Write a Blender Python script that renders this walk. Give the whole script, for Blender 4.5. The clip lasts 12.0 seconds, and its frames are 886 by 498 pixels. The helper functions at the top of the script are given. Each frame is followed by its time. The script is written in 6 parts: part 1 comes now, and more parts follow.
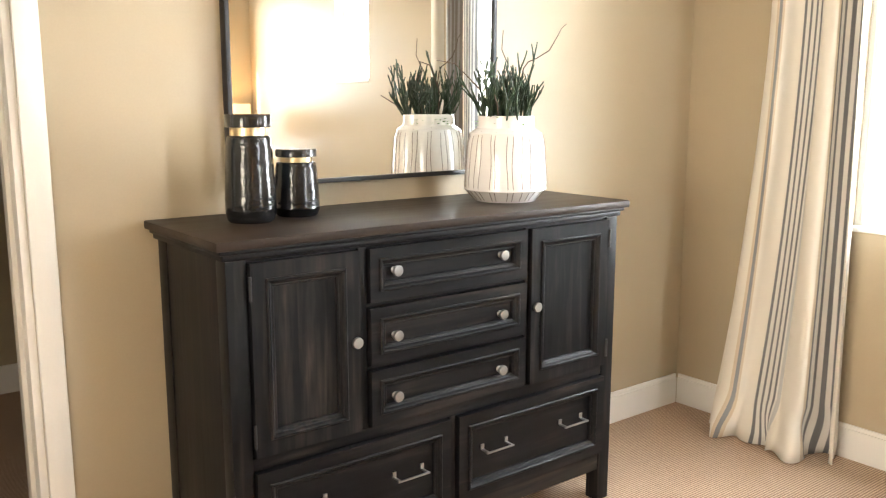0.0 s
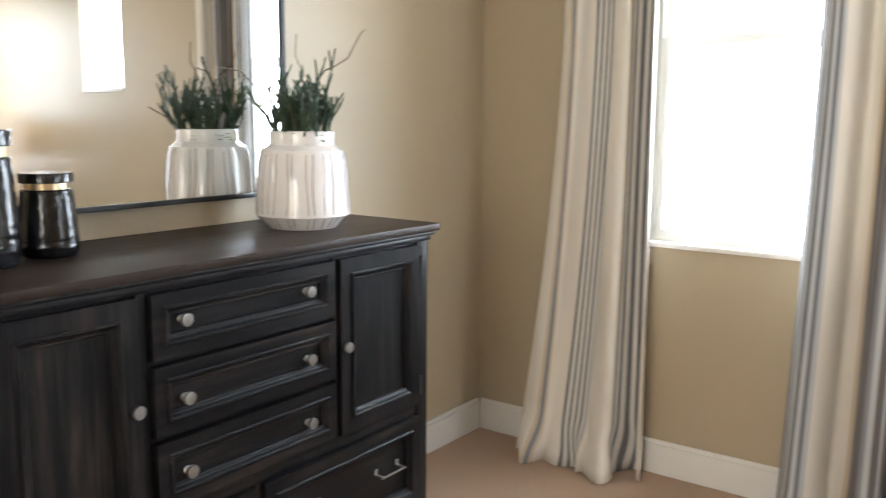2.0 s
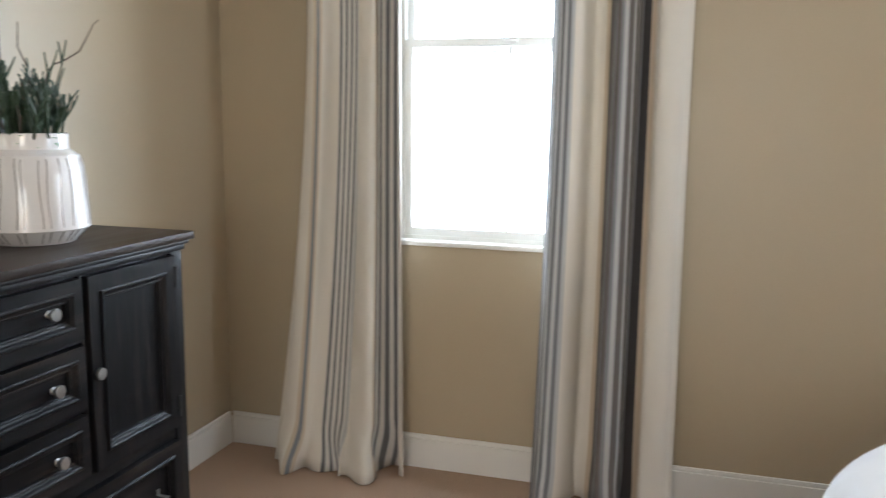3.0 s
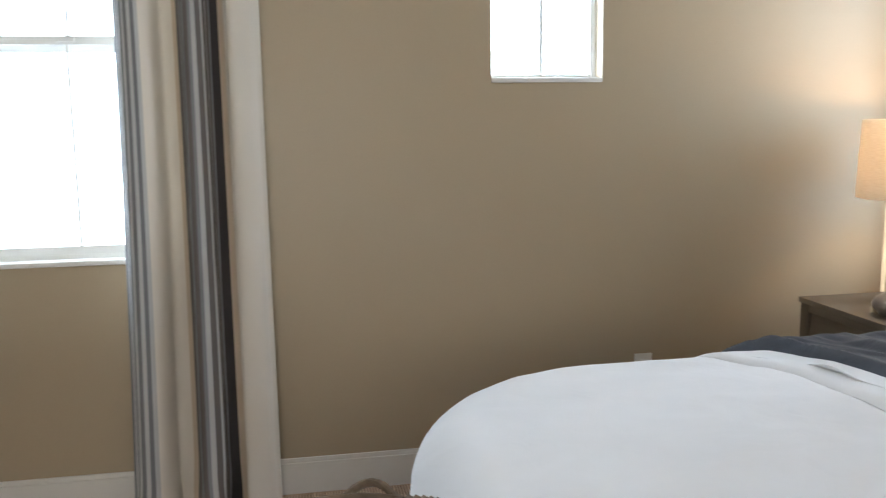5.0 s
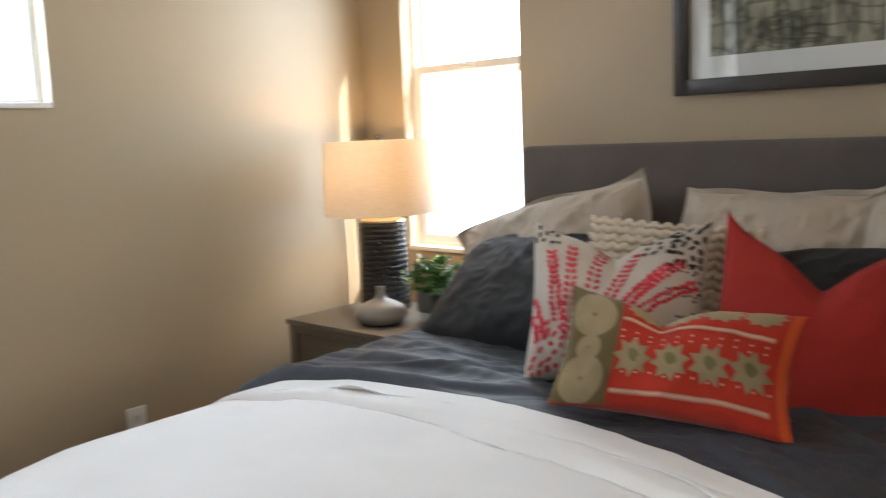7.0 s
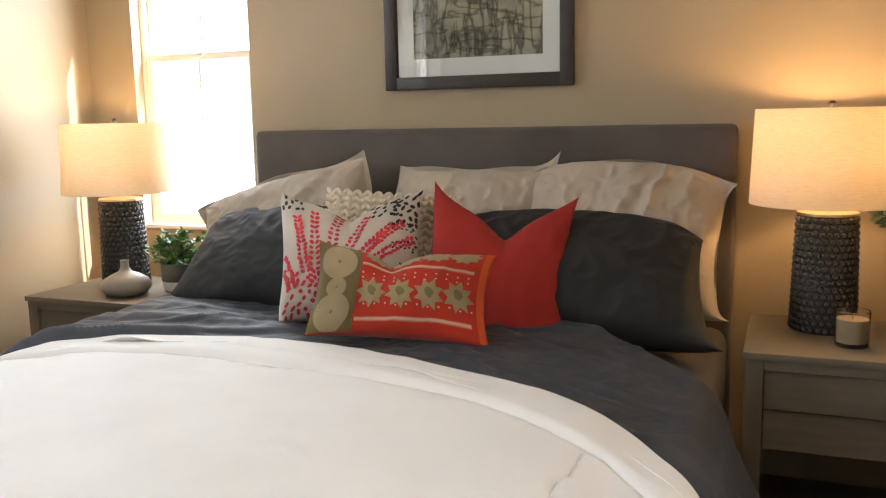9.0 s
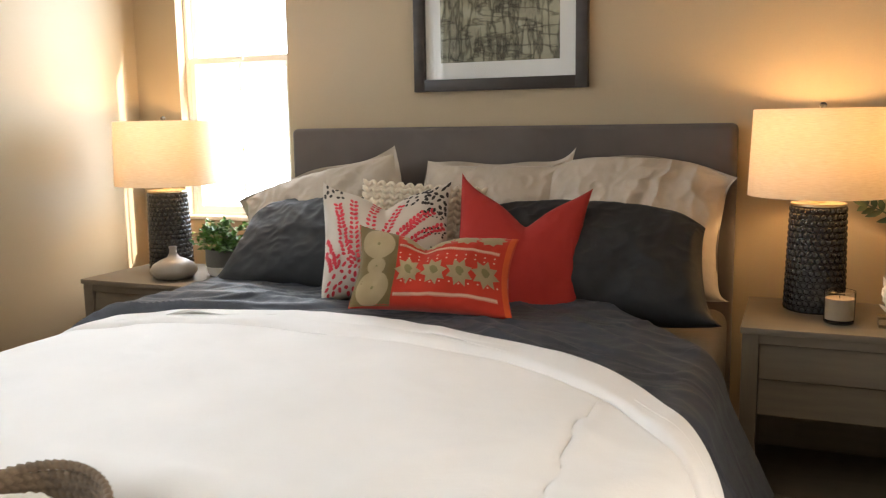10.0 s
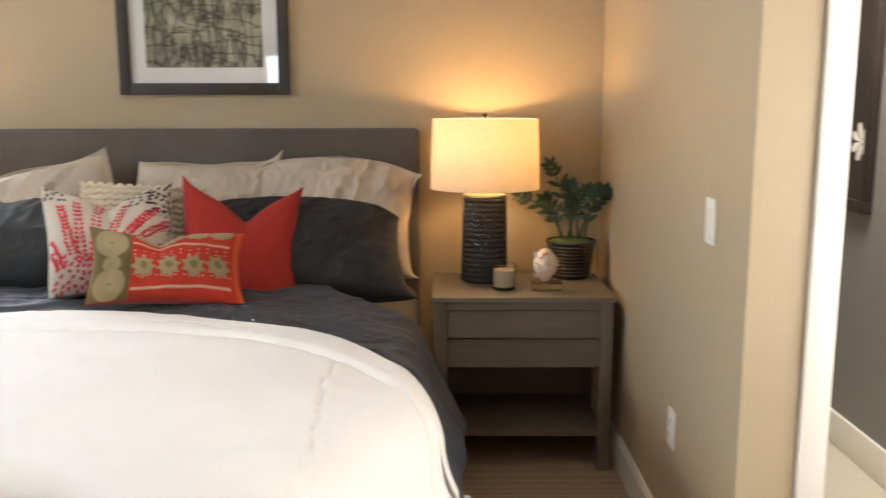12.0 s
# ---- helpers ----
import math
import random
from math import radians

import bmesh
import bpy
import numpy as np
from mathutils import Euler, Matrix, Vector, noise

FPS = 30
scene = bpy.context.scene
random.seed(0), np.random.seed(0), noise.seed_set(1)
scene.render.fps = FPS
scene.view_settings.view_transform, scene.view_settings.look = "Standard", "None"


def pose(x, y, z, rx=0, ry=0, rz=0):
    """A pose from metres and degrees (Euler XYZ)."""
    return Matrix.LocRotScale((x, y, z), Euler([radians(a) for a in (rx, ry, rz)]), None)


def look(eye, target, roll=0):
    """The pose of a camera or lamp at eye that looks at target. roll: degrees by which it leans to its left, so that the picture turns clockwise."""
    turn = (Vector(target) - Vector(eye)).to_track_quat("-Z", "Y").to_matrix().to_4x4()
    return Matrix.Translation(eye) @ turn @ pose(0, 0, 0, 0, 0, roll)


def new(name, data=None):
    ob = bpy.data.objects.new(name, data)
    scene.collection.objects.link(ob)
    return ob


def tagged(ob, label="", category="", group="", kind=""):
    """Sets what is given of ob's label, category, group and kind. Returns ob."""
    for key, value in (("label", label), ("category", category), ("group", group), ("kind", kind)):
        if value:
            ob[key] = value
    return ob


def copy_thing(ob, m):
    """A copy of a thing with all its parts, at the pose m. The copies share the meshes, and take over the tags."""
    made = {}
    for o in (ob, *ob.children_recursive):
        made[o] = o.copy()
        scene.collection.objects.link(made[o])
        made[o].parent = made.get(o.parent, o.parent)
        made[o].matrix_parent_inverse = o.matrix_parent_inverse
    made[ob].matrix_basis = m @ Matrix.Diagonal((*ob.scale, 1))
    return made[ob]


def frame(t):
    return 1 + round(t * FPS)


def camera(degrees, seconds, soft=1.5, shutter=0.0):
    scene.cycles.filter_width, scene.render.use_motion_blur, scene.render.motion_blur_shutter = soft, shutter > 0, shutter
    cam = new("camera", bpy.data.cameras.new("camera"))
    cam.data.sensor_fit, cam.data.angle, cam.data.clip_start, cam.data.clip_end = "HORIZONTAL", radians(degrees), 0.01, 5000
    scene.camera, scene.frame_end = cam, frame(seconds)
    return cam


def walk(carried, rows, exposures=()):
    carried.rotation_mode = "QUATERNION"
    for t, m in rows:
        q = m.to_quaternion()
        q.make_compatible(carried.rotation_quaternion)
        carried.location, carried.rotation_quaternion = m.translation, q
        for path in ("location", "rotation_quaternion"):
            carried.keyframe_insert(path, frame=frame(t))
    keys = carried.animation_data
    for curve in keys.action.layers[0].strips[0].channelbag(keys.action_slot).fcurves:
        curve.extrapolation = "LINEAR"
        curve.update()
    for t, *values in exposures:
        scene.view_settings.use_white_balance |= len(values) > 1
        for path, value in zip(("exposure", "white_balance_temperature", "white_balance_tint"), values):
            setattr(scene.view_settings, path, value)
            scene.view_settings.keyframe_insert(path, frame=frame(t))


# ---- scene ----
PATH = [
    (0, (-3.163, -2.317, 1.359), (-1.953, -0.762, 1.019), 0.08),
    (0.5, (-3.164, -2.291, 1.359), (-1.915, -0.768, 1.014), 0.58),
    (1, (-3.131, -2.194, 1.352), (-1.850, -0.692, 1.031), -0.16),
    (1.5, (-3.077, -2.066, 1.355), (-1.654, -0.692, 1.053), -0.40),
    (2, (-3.029, -2.010, 1.360), (-1.433, -0.844, 1.052), 0.43),
    (2.5, (-3.029, -1.946, 1.355), (-1.261, -1.061, 1.055), 0.36),
    (3, (-3.040, -1.865, 1.365), (-1.151, -1.283, 1.059), 0.60),
    (3.5, (-3.061, -1.844, 1.354), (-1.114, -1.501, 1.048), 0.41),
    (3.7, (-3.058, -1.862, 1.359), (-1.097, -1.620, 1.050), 0.23),
    (5.3, (-3.042, -1.866, 1.350), (-1.112, -2.305, 1.062), -1.07),
    (5.5, (-3.011, -1.894, 1.349), (-1.092, -2.382, 1.065), -1.27),
    (6, (-2.888, -1.911, 1.361), (-1.051, -2.651, 1.082), -1.05),
    (6.5, (-2.806, -1.907, 1.338), (-1.144, -2.990, 1.081), -1.36),
    (7, (-2.783, -1.807, 1.352), (-1.444, -3.269, 1.086), -2.45),
    (7.5, (-2.798, -1.745, 1.339), (-1.749, -3.426, 1.066), -1.07),
    (7.7, (-2.815, -1.714, 1.335), (-1.821, -3.429, 1.068), -0.63),
    (9.5, (-2.947, -1.185, 1.331), (-2.235, -3.029, 1.024), -1.46),
    (10, (-2.967, -1.055, 1.316), (-2.207, -2.881, 1.022), -0.91),
    (10.5, (-2.989, -0.916, 1.337), (-2.209, -2.730, 1.020), -0.95),
    (11, (-2.982, -0.799, 1.398), (-2.420, -2.686, 1.048), -0.20),
    (11.5, (-2.914, -0.703, 1.387), (-2.615, -2.652, 1.055), 0.04),
    (12, (-2.884, -0.633, 1.382), (-2.873, -2.606, 1.056), -0.08),
]
cam = camera(54.84, 12.0, soft=1.15, shutter=0.4)
walk(cam, [(t, look(eye, target, roll)) for t, eye, target, roll in PATH],
     exposures=[(0, 2.3, 6950, 10), (1.0, 2.12, 6900, 10), (1.5, 1.8, 6550, 10), (2.5, 1.3, 6150, 9), (3.0, 1.1, 6000, 9), (3.6, 1.05, 5950, 9), (5.4, 0.75, 5900, 8), (6.5, 0.82, 6050, 9), (7.5, 1.05, 6250, 9),
                (9.5, 1.27, 6650, 10), (10.5, 1.30, 6650, 10), (11.5, 1.38, 6550, 10), (12, 1.55, 6500, 10)])


# ---------------------------------------------------------------- light
WT = 0.134                            # thickness of the wall to the hall
W, L, H = 3.551, 4.375, 2.74          # room: x from -W to 0, y from -L to 0
SUN_TO = Vector((1.0, 0.33, -0.76)).normalized()

world = bpy.data.worlds.new("sky")
scene.world = world
world.use_nodes = True
wn = world.node_tree.nodes
sky = wn.new("ShaderNodeTexSky")
sky.sky_type = "NISHITA"
sky.sun_disc = False
sky.sun_elevation = radians(36)
sky.sun_rotation = math.atan2(-SUN_TO.x, -SUN_TO.y)
wn["Background"].inputs["Strength"].default_value = 0.15
world.node_tree.links.new(sky.outputs[0], wn["Background"].inputs["Color"])

sun = new("sun", bpy.data.lights.new("sun", "SUN"))
sun.data.energy, sun.data.angle, sun.data.color = 5.0, radians(0.6), (1.0, 0.93, 0.82)
sun.rotation_mode = "QUATERNION"
sun.rotation_quaternion = SUN_TO.to_track_quat("-Z", "Y")


def sky_lamp(name, loc, facing, width, height, watts, color=(0.80, 0.90, 1.0)):
    ob = new(name, bpy.data.lights.new(name, "AREA"))
    ob.data.shape, ob.data.size, ob.data.size_y = "RECTANGLE", width, height
    ob.data.energy, ob.data.color = watts, color
    ob.matrix_world = look(loc, Vector(loc) + Vector(facing))
    return ob


sky_lamp("window_light_east", (0.150, -1.157, 1.53), (-1, 0, 0), 0.84, 1.27, 24)
sky_lamp("window_light_small", (0.150, -2.815, 1.835), (-1, 0, 0), 0.42, 0.67, 7)
sky_lamp("window_light_south", (-0.55, -L - 0.150, 1.53), (0, 1, 0), 0.60, 1.27, 13)
# added fill from the west, placed at an unseen hall window
sky_lamp("west_fill_light", (-4.605, -1.55, 1.30), (1, 0, 0), 1.5, 1.0, 12.5, (1.0, 0.92, 0.82))
# added lamp that brightens the hall floor; no fixture is in view
sky_lamp("hall_fill_light", (-4.05, -3.30, 2.70), (0.0, 0, -1), 0.6, 1.2, 24, (1.0, 0.95, 0.88))


# ---------------------------------------------------------------- mesh helpers
def bm_box(bm, x0, x1, y0, y1, z0, z1, bev=0.0, seg=2):
    r = bmesh.ops.create_cube(bm, size=1.0)
    m = Matrix.Translation(((x0 + x1) / 2, (y0 + y1) / 2, (z0 + z1) / 2)) @ Matrix.Diagonal((abs(x1 - x0), abs(y1 - y0), abs(z1 - z0), 1))
    bmesh.ops.transform(bm, matrix=m, verts=r["verts"])
    if bev:
        edges = {e for v in r["verts"] for e in v.link_edges}
        bmesh.ops.bevel(bm, geom=list(edges), offset=bev, segments=seg, profile=0.6, affect="EDGES")
    return bm


def box(x0, x1, y0, y1, z0, z1, bev=0.0, seg=2):
    return bm_box(bmesh.new(), x0, x1, y0, y1, z0, z1, bev, seg)


def ring(x0, x1, z0, z1, w, y0, y1, bev=0.002, bm=None):
    """A rectangular frame of one piece in the x-z plane, w wide, from y0 to y1."""
    bm = bm or bmesh.new()
    loops = []
    for y in (y0, y1):
        for k in (0.0, w):
            loops.append([bm.verts.new(p) for p in ((x0 + k, y, z0 + k), (x1 - k, y, z0 + k), (x1 - k, y, z1 - k), (x0 + k, y, z1 - k))])
    fo, fi, bo, bi = loops
    faces = []
    for k in range(4):
        j = (k + 1) % 4
        for q in ((fo[k], fo[j], fi[j], fi[k]), (bo[j], bo[k], bi[k], bi[j]), (fo[j], fo[k], bo[k], bo[j]), (fi[k], fi[j], bi[j], bi[k])):
            faces.append(bm.faces.new(q))
    if bev:
        edges = {e for f in faces for e in f.edges if abs(e.calc_face_angle(0)) > 0.5}
        bmesh.ops.bevel(bm, geom=list(edges), offset=bev, segments=2, profile=0.6, affect="EDGES")
    bmesh.ops.recalc_face_normals(bm, faces=bm.faces)
    return bm


def lathe(profile, seg=40, bm=None, at=(0, 0, 0), wobble=None):
    """Turns a list of (radius, height) about the z axis; closed where the radius is 0."""
    bm = bm or bmesh.new()
    rings = []
    for r, z in profile:
        if r < 1e-6:
            rings.append([bm.verts.new((at[0], at[1], at[2] + z))])
        else:
            ring = []
            for i in range(seg):
                a = 2 * math.pi * i / seg
                k = wobble(a, z) if wobble else 1.0
                ring.append(bm.verts.new((at[0] + r * k * math.cos(a), at[1] + r * k * math.sin(a), at[2] + z)))
            rings.append(ring)
    for a, b in zip(rings, rings[1:]):
        for i in range(seg):
            j = (i + 1) % seg
            if len(a) == 1 and len(b) > 1:
                bm.faces.new((a[0], b[j], b[i]))
            elif len(b) == 1 and len(a) > 1:
                bm.faces.new((a[i], a[j], b[0]))
            elif len(a) > 1:
                bm.faces.new((a[i], a[j], b[j], b[i]))
    bmesh.ops.recalc_face_normals(bm, faces=bm.faces)
    return bm


def tube(bm, pts, radii, seg=6):
    """A round bar along points, with a radius for each."""
    pts = [Vector(p) for p in pts]
    rings = []
    for i, p in enumerate(pts):
        d = (pts[min(i + 1, len(pts) - 1)] - pts[max(i - 1, 0)]).normalized()
        side = d.cross(Vector((0.31, 0.47, 0.83))).normalized()
        up = d.cross(side)
        r = radii[i] if isinstance(radii, (list, tuple)) else radii
        rings.append([bm.verts.new(p + r * (math.cos(2 * math.pi * k / seg) * side + math.sin(2 * math.pi * k / seg) * up)) for k in range(seg)])
    for a, b in zip(rings, rings[1:]):
        for k in range(seg):
            bm.faces.new((a[k], a[(k + 1) % seg], b[(k + 1) % seg], b[k]))
    bm.faces.new(rings[0][::-1])
    bm.faces.new(rings[-1])
    return bm


def grid(nu, nv, place, uv=None):
    """A sheet of nu x nv cells; place(u, v) with u, v in 0..1 gives the point."""
    bm = bmesh.new()
    layer = bm.loops.layers.uv.new("UVMap")
    vs = [[bm.verts.new(place(i / nu, j / nv)) for j in range(nv + 1)] for i in range(nu + 1)]
    for i in range(nu):
        for j in range(nv):
            f = bm.faces.new((vs[i][j], vs[i + 1][j], vs[i + 1][j + 1], vs[i][j + 1]))
            for loop, (a, b) in zip(f.loops, ((i, j), (i + 1, j), (i + 1, j + 1), (i, j + 1))):
                loop[layer].uv = (a / nu, b / nv)
    return bm


def mesh_of(name, bm, material, smooth=True):
    me = bpy.data.meshes.new(name)
    bmesh.ops.recalc_face_normals(bm, faces=bm.faces) if len(bm.faces) < 3000 else None
    bm.to_mesh(me)
    bm.free()
    for m in material if isinstance(material, (list, tuple)) else [material]:
        me.materials.append(m)
    if smooth:
        me.polygons.foreach_set("use_smooth", [True] * len(me.polygons))
        me.set_sharp_from_angle(angle=radians(38))
    return me


def thing(name, loc, label, category, rz=0.0, group="", kind=""):
    ob = new(name)
    ob.empty_display_size = 0.05
    ob.matrix_world = pose(*loc, 0, 0, rz)
    return tagged(ob, label, category, group, kind)


def part(name, bm, material, parent, label="", smooth=True, at=None):
    ob = new(name, mesh_of(name, bm, material, smooth))
    ob.parent = parent
    if at is not None:
        ob.matrix_basis = at
    return tagged(ob, label)


def single(name, bm, material, label, category, kind="", group="", loc=(0, 0, 0), smooth=True):
    ob = new(name, mesh_of(name, bm, material, smooth))
    ob.matrix_world = pose(*loc)
    return tagged(ob, label, category, group, kind)


# ---------------------------------------------------------------- materials
def nodes_of(name):
    m = bpy.data.materials.new(name)
    m.use_nodes = True
    nt = m.node_tree
    return m, nt, nt.nodes["Principled BSDF"]


def ramp(nt, stops, interp="LINEAR"):
    r = nt.nodes.new("ShaderNodeValToRGB")
    r.color_ramp.interpolation = interp
    els = r.color_ramp.elements
    while len(els) < len(stops):
        els.new(0.5)
    for e, (p, c) in zip(els, stops):
        e.position, e.color = p, (*c, 1)
    return r


def surface(name, color, rough=0.6, vary=0.12, big=1.5, fine=60.0, bump=0.15, bump_dist=0.002, metallic=0.0,
            stretch=(1, 1, 1), spec=0.5, random_obj=0.0, sheen=0.0, coat=0.0):
    """A painted, wooden, woven or stone-like surface: colour varied at a large and a fine scale, with fine relief."""
    m, nt, p = nodes_of(name)
    n, l = nt.nodes, nt.links
    tc = n.new("ShaderNodeTexCoord")
    mp = n.new("ShaderNodeMapping")
    mp.inputs["Scale"].default_value = stretch
    l.new(tc.outputs["Object"], mp.inputs["Vector"])
    a, b = n.new("ShaderNodeTexNoise"), n.new("ShaderNodeTexNoise")
    a.inputs["Scale"].default_value, a.inputs["Detail"].default_value = big, 4
    b.inputs["Scale"].default_value, b.inputs["Detail"].default_value = fine, 6
    l.new(mp.outputs[0], a.inputs["Vector"])
    l.new(mp.outputs[0], b.inputs["Vector"])
    mix = n.new("ShaderNodeMath")
    mix.operation = "MULTIPLY_ADD"
    l.new(a.outputs[0], mix.inputs[0])
    mix.inputs[1].default_value = 0.6
    half = n.new("ShaderNodeMath")
    half.operation = "MULTIPLY"
    half.inputs[1].default_value = 0.4
    l.new(b.outputs[0], half.inputs[0])
    l.new(half.outputs[0], mix.inputs[2])
    lo = tuple(max(0, c * (1 - vary * 2)) for c in color)
    hi = tuple(min(1, c * (1 + vary * 2)) for c in color)
    r = ramp(nt, [(0.25, lo), (0.75, hi)])
    l.new(mix.outputs[0], r.inputs[0])
    out = r.outputs[0]
    if random_obj:
        info, hsv, mr = n.new("ShaderNodeObjectInfo"), n.new("ShaderNodeHueSaturation"), n.new("ShaderNodeMapRange")
        mr.inputs["To Min"].default_value, mr.inputs["To Max"].default_value = 1 - random_obj, 1 + random_obj
        l.new(info.outputs["Random"], mr.inputs["Value"])
        l.new(mr.outputs[0], hsv.inputs["Value"])
        l.new(out, hsv.inputs["Color"])
        out = hsv.outputs[0]
    l.new(out, p.inputs["Base Color"])
    p.inputs["Metallic"].default_value = metallic
    p.inputs["Specular IOR Level"].default_value = spec
    p.inputs["Sheen Weight"].default_value = sheen
    p.inputs["Coat Weight"].default_value = coat
    rr = n.new("ShaderNodeMapRange")
    rr.inputs["To Min"].default_value, rr.inputs["To Max"].default_value = max(0.02, rough - 0.08), min(1, rough + 0.08)
    l.new(b.outputs[0], rr.inputs["Value"])
    l.new(rr.outputs[0], p.inputs["Roughness"])
    if bump:
        bp = n.new("ShaderNodeBump")
        bp.inputs["Strength"].default_value, bp.inputs["Distance"].default_value = bump, bump_dist
        l.new(b.outputs[0], bp.inputs["Height"])
        l.new(bp.outputs[0], p.inputs["Normal"])
    return m


def stained_wood(name, stretch):
    """Near-black stained pine: long grain, brown streaks where the stain is thin, darker knots."""
    m, nt, p = nodes_of(name)
    n, l = nt.nodes, nt.links
    tc, mp = n.new("ShaderNodeTexCoord"), n.new("ShaderNodeMapping")
    mp.inputs["Scale"].default_value = stretch
    l.new(tc.outputs["Object"], mp.inputs["Vector"])
    a, b, c = (n.new("ShaderNodeTexNoise") for _ in range(3))
    a.inputs["Scale"].default_value, a.inputs["Detail"].default_value, a.inputs["Distortion"].default_value = 55.0, 8, 0.5
    b.inputs["Scale"].default_value, b.inputs["Detail"].default_value, b.inputs["Distortion"].default_value = 9.0, 4, 1.0
    c.inputs["Scale"].default_value, c.inputs["Detail"].default_value = 4.0, 3
    l.new(mp.outputs[0], a.inputs["Vector"])
    l.new(mp.outputs[0], b.inputs["Vector"])
    l.new(tc.outputs["Object"], c.inputs["Vector"])
    s1, s2 = n.new("ShaderNodeMath"), n.new("ShaderNodeMath")
    s1.operation, s2.operation = "MULTIPLY_ADD", "MULTIPLY_ADD"
    s1.inputs[1].default_value, s2.inputs[1].default_value = 0.42, 0.36
    k = n.new("ShaderNodeMath")
    k.operation = "MULTIPLY"
    k.inputs[1].default_value = 0.22
    l.new(c.outputs[0], k.inputs[0])
    l.new(b.outputs[0], s2.inputs[0])
    l.new(k.outputs[0], s2.inputs[2])
    l.new(a.outputs[0], s1.inputs[0])
    l.new(s2.outputs[0], s1.inputs[2])
    r = ramp(nt, [(0.34, (0.0020, 0.0021, 0.0027)), (0.50, (0.0056, 0.0056, 0.0066)), (0.59, (0.019, 0.0155, 0.0142)), (0.70, (0.048, 0.036, 0.028))])
    l.new(s1.outputs[0], r.inputs[0])
    l.new(r.outputs[0], p.inputs["Base Color"])
    p.inputs["Specular IOR Level"].default_value = 0.17
    rr = n.new("ShaderNodeMapRange")
    rr.inputs["To Min"].default_value, rr.inputs["To Max"].default_value = 0.30, 0.52
    l.new(a.outputs[0], rr.inputs["Value"])
    l.new(rr.outputs[0], p.inputs["Roughness"])
    bp = n.new("ShaderNodeBump")
    bp.inputs["Strength"].default_value, bp.inputs["Distance"].default_value = 0.35, 0.0012
    l.new(a.outputs[0], bp.inputs["Height"])
    l.new(bp.outputs[0], p.inputs["Normal"])
    return m


def cloth(name, color, thread=900.0, vary=0.06, rough=0.9, crinkle=0.25, crinkle_scale=9.0, translucent=0.0, sheen=0.15):
    """Woven cloth: fine crossing threads and soft creases."""
    m, nt, p = nodes_of(name)
    n, l = nt.nodes, nt.links
    tc = n.new("ShaderNodeTexCoord")
    a, c = n.new("ShaderNodeTexNoise"), n.new("ShaderNodeTexNoise")
    a.inputs["Scale"].default_value, a.inputs["Detail"].default_value = 3.0, 5
    c.inputs["Scale"].default_value, c.inputs["Detail"].default_value, c.inputs["Distortion"].default_value = crinkle_scale, 5, 1.2
    w = n.new("ShaderNodeTexNoise")
    w.inputs["Scale"].default_value, w.inputs["Detail"].default_value = thread / 4, 2
    for t in (a, c, w):
        l.new(tc.outputs["Object"], t.inputs["Vector"])
    lo, hi = tuple(x * (1 - vary * 2) for x in color), tuple(min(1, x * (1 + vary * 2)) for x in color)
    r = ramp(nt, [(0.3, lo), (0.7, hi)])
    l.new(a.outputs[0], r.inputs[0])
    l.new(r.outputs[0], p.inputs["Base Color"])
    p.inputs["Roughness"].default_value = rough
    p.inputs["Specular IOR Level"].default_value = 0.2
    p.inputs["Sheen Weight"].default_value = sheen
    b1, b2 = n.new("ShaderNodeBump"), n.new("ShaderNodeBump")
    b1.inputs["Strength"].default_value, b1.inputs["Distance"].default_value = crinkle, 0.012
    b2.inputs["Strength"].default_value, b2.inputs["Distance"].default_value = 0.25, 0.0015
    l.new(c.outputs[0], b1.inputs["Height"])
    l.new(w.outputs[0], b2.inputs["Height"])
    l.new(b1.outputs[0], b2.inputs["Normal"])
    l.new(b2.outputs[0], p.inputs["Normal"])
    if translucent:
        tr, mx = n.new("ShaderNodeBsdfTranslucent"), n.new("ShaderNodeMixShader")
        l.new(r.outputs[0], tr.inputs["Color"])
        mx.inputs[0].default_value = translucent
        out = n["Material Output"]
        l.new(p.outputs[0], mx.inputs[1])
        l.new(tr.outputs[0], mx.inputs[2])
        l.new(mx.outputs[0], out.inputs["Surface"])
    return m


def striped(name, stops):
    """Woven curtain cloth with stripes across its width, given as (position, colour)."""
    m = cloth(name, (0.7, 0.66, 0.58), crinkle=0.12, translucent=0.10)
    nt = m.node_tree
    uv, sep = nt.nodes.new("ShaderNodeTexCoord"), nt.nodes.new("ShaderNodeSeparateXYZ")
    nt.links.new(uv.outputs["UV"], sep.inputs[0])
    r = ramp(nt, stops, "CONSTANT")
    nt.links.new(sep.outputs[0], r.inputs[0])
    nt.links.new(r.outputs[0], nt.nodes["Principled BSDF"].inputs["Base Color"])
    nt.links.new(r.outputs[0], nt.nodes["Translucent BSDF"].inputs["Color"])
    return m


def glass(name, tint=(1, 1, 1), rough=0.0):
    m, nt, p = nodes_of(name)
    p.inputs["Base Color"].default_value = (*tint, 1)
    p.inputs["Transmission Weight"].default_value = 1.0
    p.inputs["Roughness"].default_value = rough
    p.inputs["IOR"].default_value = 1.45
    return m


